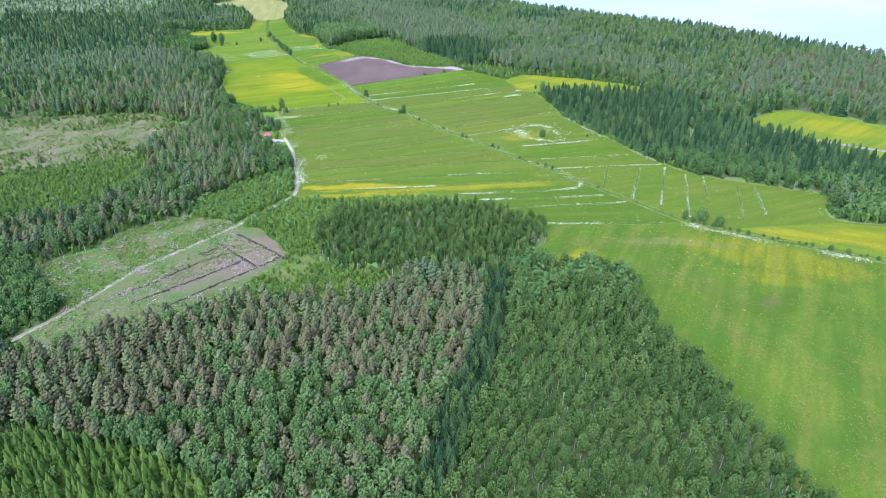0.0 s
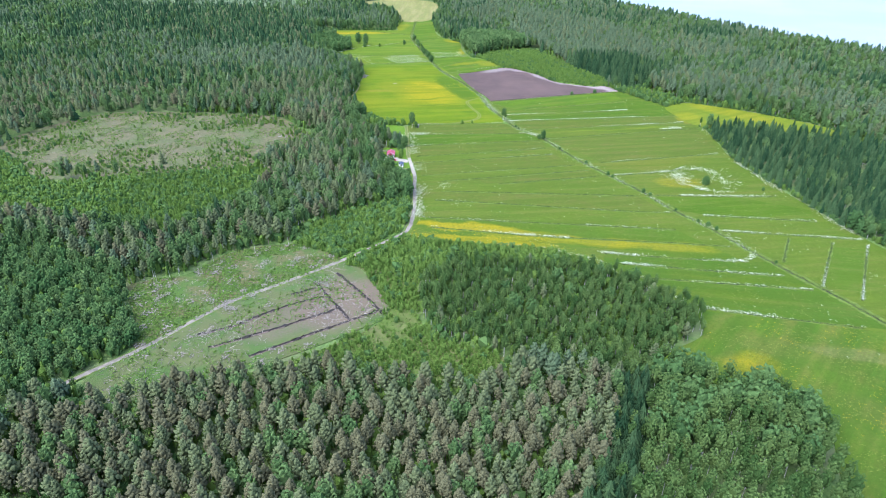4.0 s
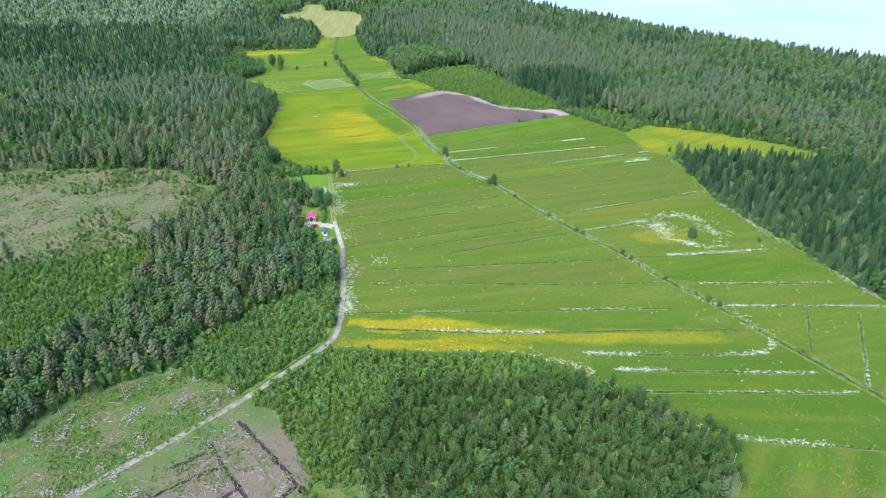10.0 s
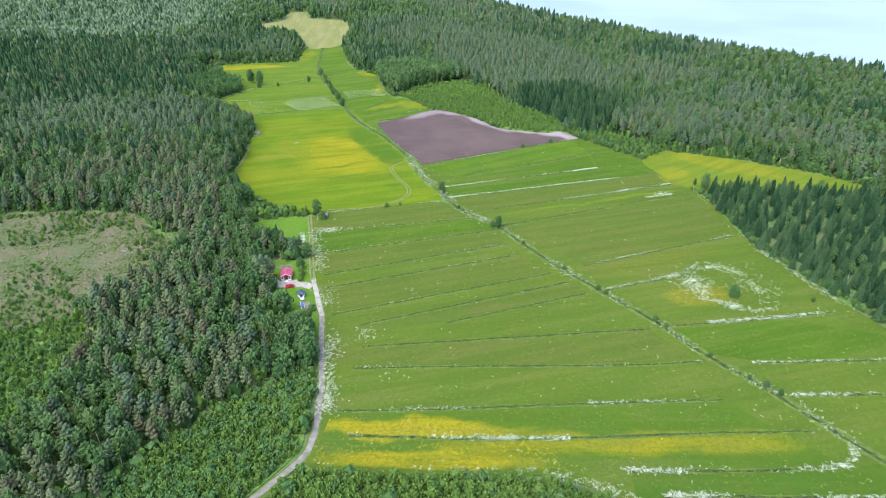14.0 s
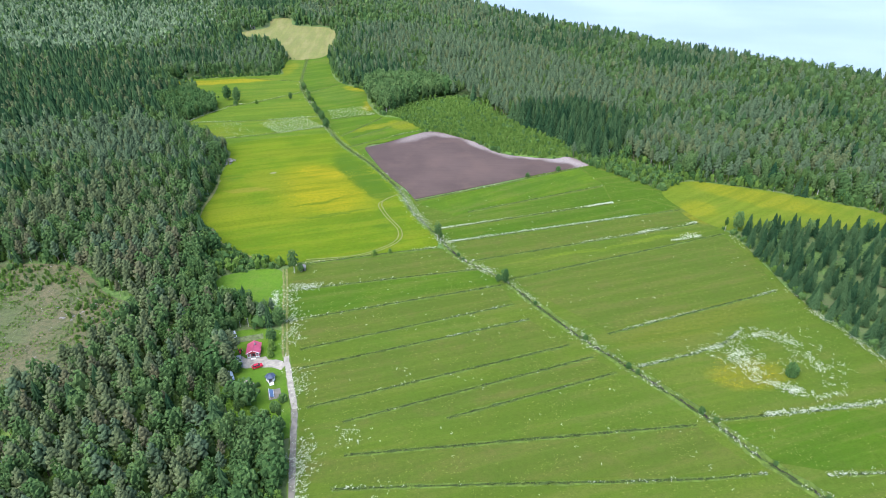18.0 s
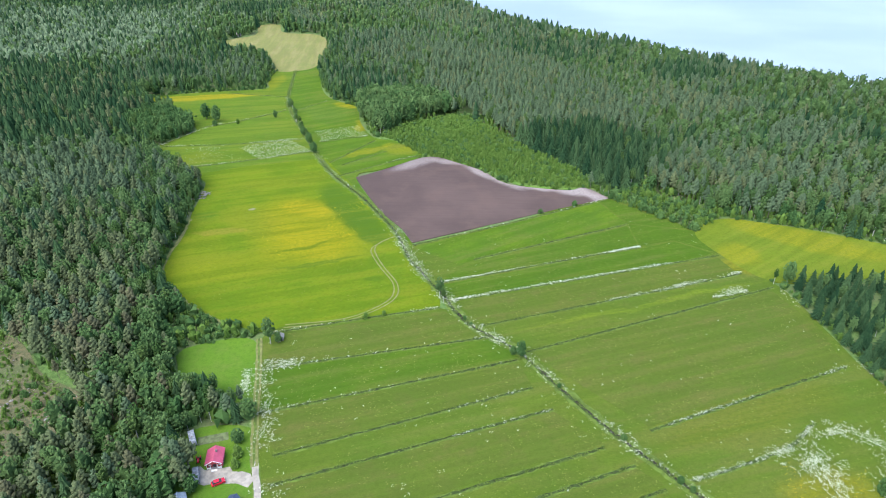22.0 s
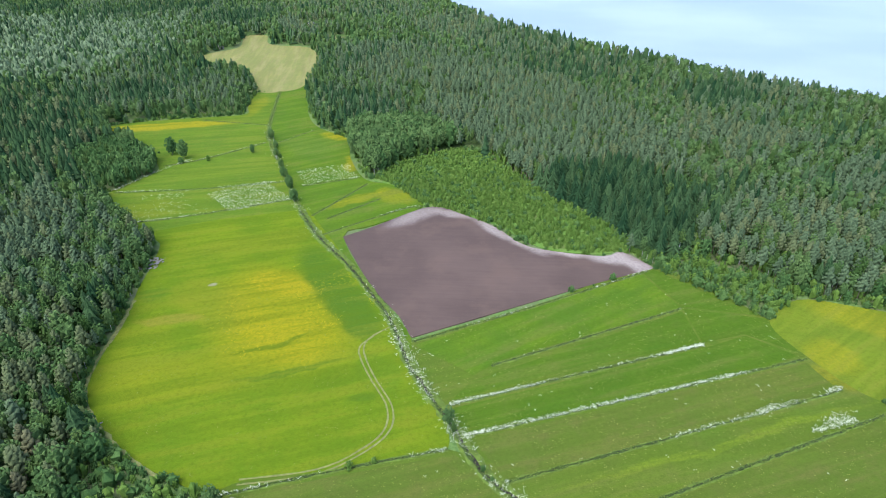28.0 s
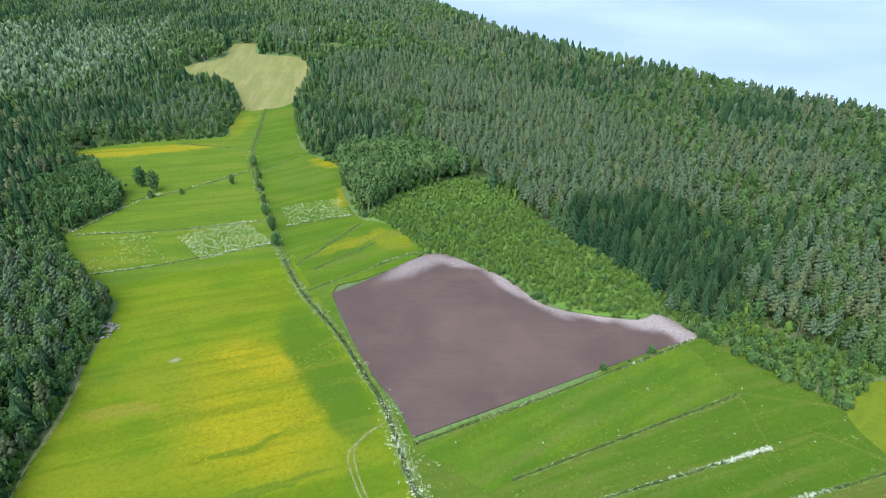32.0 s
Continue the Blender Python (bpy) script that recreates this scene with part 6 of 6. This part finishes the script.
def gazebo():
    root = new("gazebo")
    root.matrix_basis = pose(-123.8, 451.6, 0.05, 0, 0, 20)
    n = 6
    ring = lambda r: [(r * math.cos(math.pi * 2 * i / n), r * math.sin(math.pi * 2 * i / n)) for i in range(n)]
    part("floor", prism(ring(1.75), 0.2), M_GREYWOOD, root, "grey board floor")
    for i, (x, y) in enumerate(ring(1.6)):
        part("post", box(0.14, 0.14, 2.0, (x, y, 0.2)), M_WHITEPAINT, root, "white post")
        x2, y2 = ring(1.6)[(i + 1) % n]
        if i != 4:
            t = math.degrees(math.atan2(y2 - y, x2 - x))
            part("wall_panel", box(1.5, 0.08, 0.95, ((x + x2) / 2, (y + y2) / 2, 0.2), t), M_WHITEPAINT, root, "white board panel")
            w = part("window", box(1.3, 0.05, 0.8, ((x + x2) / 2, (y + y2) / 2, 1.2), t), M_GLASS, root)
    for i in range(n):
        a, b = ring(2.15)[i], ring(2.15)[(i + 1) % n]
        bm = bmesh.new()
        v = [bm.verts.new(p) for p in ((*a, 2.15), (*b, 2.15), (0, 0, 3.3), (a[0] * 0.97, a[1] * 0.97, 2.05), (b[0] * 0.97, b[1] * 0.97, 2.05))]
        for f in ((0, 1, 2), (4, 3, 2), (0, 3, 4, 1)):
            bm.faces.new([v[q] for q in f])
        part("roof_slope", bm, M_NAVY, root)
    part("finial", box(0.2, 0.2, 0.45, (0, 0, 3.2), 0, 0.05), M_NAVY, root, "dark roof finial")
    part("deck", box(1.7, 1.5, 0.18, (0.2, -2.3, 0.0), 10), M_WHITEPAINT, root, "white entrance deck")
    part("deck_rail", box(0.08, 1.5, 0.7, (1.0, -2.3, 0.18), 10), M_WHITEPAINT, root)
    part("deck_rail", box(0.08, 1.5, 0.7, (-0.65, -2.3, 0.18), 10), M_WHITEPAINT, root)
    return tagged(root, "white six-sided gazebo with a dark blue roof", "gazebo")


gazebo()


def shed(at, turn, sx, sy, eave, rise, m_roof, m_wall, name, label, category="shed", doors=True):
    root = new(name)
    root.matrix_basis = pose(*at, 0, 0, turn)
    gable_walls(root, sx, sy, eave, rise, m_wall, 0.14)
    gable_roof(root, sx, sy, eave, rise, 0.3, m_roof, 0.09)
    if doors:
        # no real opening: a dark panel paints the shade inside the doorway
        d = part("door", box(min(1.8, sx * 0.45), 0.1, eave * 0.85, (0, -sy / 2 - 0.01, 0.02)), M_DARK, root, "doorway panel, shaded inside put into its dark colour")
        part("door_frame", box(0.1, 0.14, eave * 0.85, (-min(1.8, sx * 0.45) / 2, -sy / 2 - 0.02, 0.02)), m_wall, d)
    return tagged(root, label, category)


shed((-140.2, 449.5, 0), 32, 4.2, 5.0, 2.2, 1.0, M_BLUEGREY, M_GREYWOOD, "barn", "grey board shed with a blue-grey sheet roof")
shed((-131.0, 446.2, 0), -20, 3.6, 3.0, 2.0, 0.7, M_PINK, M_GREYWOOD, "shed", "small shed with a faded pink roof under a tree")
shed((-121.5, 425.5, 0), 25, 2.6, 3.2, 2.0, 0.8, M_PURPLE, M_REDWALL, "shed", "small dark shed with a dull purple roof")
shed((-134.5, 533.5, 0), 15, 2.0, 2.4, 1.8, 0.5, M_GREYWOOD, M_GREYWOOD, "shed", "tiny grey field shed beside the lane")
shed((-319, 1316, 0), 20, 8, 12, 4.5, 2.5, M_GREYWOOD, M_WHITEPAINT, "farmhouse", "distant white farmhouse with a grey roof", "house")
shed((-296, 1332, 0), 60, 6, 9, 3.5, 2.0, M_GREYWOOD, M_WHITEPAINT, "farmhouse", "distant white outbuilding in the forest", "house")
shed((-392, 1168, 0), 60, 5, 8, 3.0, 1.6, M_GREYWOOD, M_GREYWOOD, "barn", "distant grey barn at the pale field", "barn")


def panel_rack():
    root = new("solar_rack")
    root.matrix_basis = pose(-120.6, 443.6, 0.05, 0, 0, 24)
    part("gravel_pad", box(4.6, 5.4, 0.08, (0.9, 0.2, -0.02), 0, 0.03), M_GRAVEL, root, "grey gravel pad")
    for i in range(4):
        bm = box(1.6, 1.05, 0.05, (-0.2, -1.7 + 1.12 * i, 1.1), 0, 0.01, (0, 30))
        p = part("panel", bm, M_PANEL, root)
    for x, z in ((-0.98, 1.5), (0.55, 0.62)):
        part("rail", box(0.12, 4.6, 0.1, (x, 0, z), 0, 0.01), M_WHITEPAINT, root, "white metal rail")
    for y in (-2.0, 0, 2.0):
        part("leg", box(0.1, 0.1, 1.5, (-0.95, y, 0)), M_WHITEPAINT, root)
        part("leg", box(0.1, 0.1, 0.65, (0.5, y, 0)), M_WHITEPAINT, root)
    return tagged(root, "rack of blue solar panels on a gravel pad", "solar panels")


panel_rack()


M_TRAILER = plain("weathered_pale_sheet", (0.29, 0.30, 0.32), 0.6, 0, 0.45, 1.2)


def caravan(at, turn, length, label):
    root = new("trailer")
    root.matrix_basis = pose(*at, 0, 0, turn)
    side = [(-length / 2, 0.5), (length / 2, 0.5), (length / 2 + 0.2, 1.4), (length / 2 - 0.2, 2.3), (-length / 2 + 0.2, 2.4), (-length / 2, 2.0)]
    b = prism(side, 2.0, pose(0, 1.0, 0, 90, 0, 0))
    bmesh.ops.bevel(b, geom=b.edges[:], offset=0.1, segments=2, affect="EDGES")
    part("body", b, M_TRAILER, root)
    for x in (-length * 0.3, 0, length * 0.3):
        for y in (-1.0, 1.0):
            part("window", box(length * 0.18, 0.06, 0.6, (x, y, 1.35)), M_GLASS, root)
    for y in (-0.85, 0.85):
        wheel(root, (0, y, 0.31))
    part("drawbar", box(1.3, 0.1, 0.1, (length / 2 + 0.7, 0, 0.45)), M_GREYWOOD, root, "grey drawbar")
    part("roof_hatch", box(0.6, 0.6, 0.12, (0.4, 0, 2.36)), M_GREYWOOD, root)
    return tagged(root, label, "trailer")


def tractor():
    root = new("tractor")
    root.matrix_basis = pose(-141.8, 467.0, 0.06, 0, 0, -70)
    hood = box(1.5, 0.62, 0.6, (0.65, 0, 0.55), 0, 0.08)
    part("hood", hood, M_CARRED, root, "red engine hood")
    part("rear_axle", box(0.5, 1.1, 0.35, (-0.7, 0, 0.45), 0, 0.05), M_DARK, root)
    part("seat", box(0.42, 0.46, 0.35, (-0.65, 0, 0.85), 0, 0.06), M_DARK, root, "black seat")
    part("steering_wheel", box(0.08, 0.4, 0.4, (-0.15, 0, 1.1), 0, 0.03), M_DARK, root)
    part("exhaust", box(0.08, 0.08, 0.7, (0.6, 0.15, 1.1), 0, 0.01), M_DARK, root)
    for y in (-0.62, 0.62):
        part("mudguard", box(0.95, 0.28, 0.1, (-0.72, y, 1.15), 0, 0.04), M_CARRED, root, "red mudguard")
        wheel(root, (-0.72, y, 0.55), 0.55, 0.3)
        wheel(root, (1.05, y * 0.85, 0.32), 0.32, 0.2)
    return tagged(root, "small old red tractor parked between the trailers", "tractor")


tractor()
caravan((-147.6, 475.5, 0.03), -58, 6.2, "old pale trailer parked at the forest edge")
caravan((-139.6, 460.3, 0.03), -64, 5.4, "white trailer parked beside the pines")
tree(-127.6, 447.9, 2.0, "willow", "clipped round hedge bush on the lawn", 1.0)
for x, y, h, k, t in ((-127.6, 437.5, 13, "aspen", "big leafy tree beside the yard"), (-147, 458, 15, "aspen", "broad dark leafy tree behind the trailer"), (-138, 444, 12, "pine", "pine behind the blue-grey shed"), (-128, 430, 10, "birch", "birch beside the yard"), (-146, 452, 13, "aspen", "leafy tree behind the shed"), (-139, 455, 8, "aspen", "leafy tree beside the trailer"), (-148, 466, 13, "birch", "birch behind the trailer"), (-134, 440, 9, "aspen", "leafy tree beside the yard"), (-129.5, 470, 5.5, "sapling", "light green leafy shrub beside the lane"), (-128.5, 465.5, 4.5, "sapling", "light green leafy shrub beside the lane"), (-144.5, 460.5, 17, "grey_pine", "big spreading grey pine beside the cottage yard"), (-148.5, 463, 15, "grey_pine", "big grey pine at the edge of the yard"), (-131.5, 476, 6.5, "aspen", "slim tree beside the cart track"), (-115.5, 441, 3.5, "willow", "shrub beside the lane"), (-117, 436, 4, "willow", "flowering shrub beside the lane"),
                      (-143, 463, 15, "pine", "tall pine beside the cottage"), (-146, 458, 16, "pine", "tall pine beside the shed"), (-142, 456, 14, "pine", "tall pine beside the shed"), (-151, 470, 14, "spruce", "dark spruce behind the trailer"), (-136, 486, 11, "spruce", "dark spruce behind the cottage"), (-140, 487, 12, "spruce", "dark spruce behind the cottage"), (-145, 485, 11, "birch", "birch behind the cottage"), (-132, 488, 9, "aspen", "leafy tree beside the cart track"),
                      (-124, 434, 3, "willow", "shrub on the lawn"), (-113, 430, 8, "birch", "birch beside the lane"), (-116, 427, 9, "birch", "birch beside the lane"), (-112, 425, 8, "aspen", "leafy tree beside the lane")):
    tree(x, y, h, k, t, 1.4 if k in ("aspen", "brown_pine", "pine") else 1.1)
sheet("kitchen_garden", [(-146.5, 477), (-137, 480.5), (-135.5, 477), (-145, 473.5)], 0.09, plain("old_garden_bed", (0.12, 0.14, 0.06), 0.95, 0, 0.4, 0.6), "overgrown kitchen garden bed behind the cottage", "garden", rounded=False)
print("trees", COUNT)
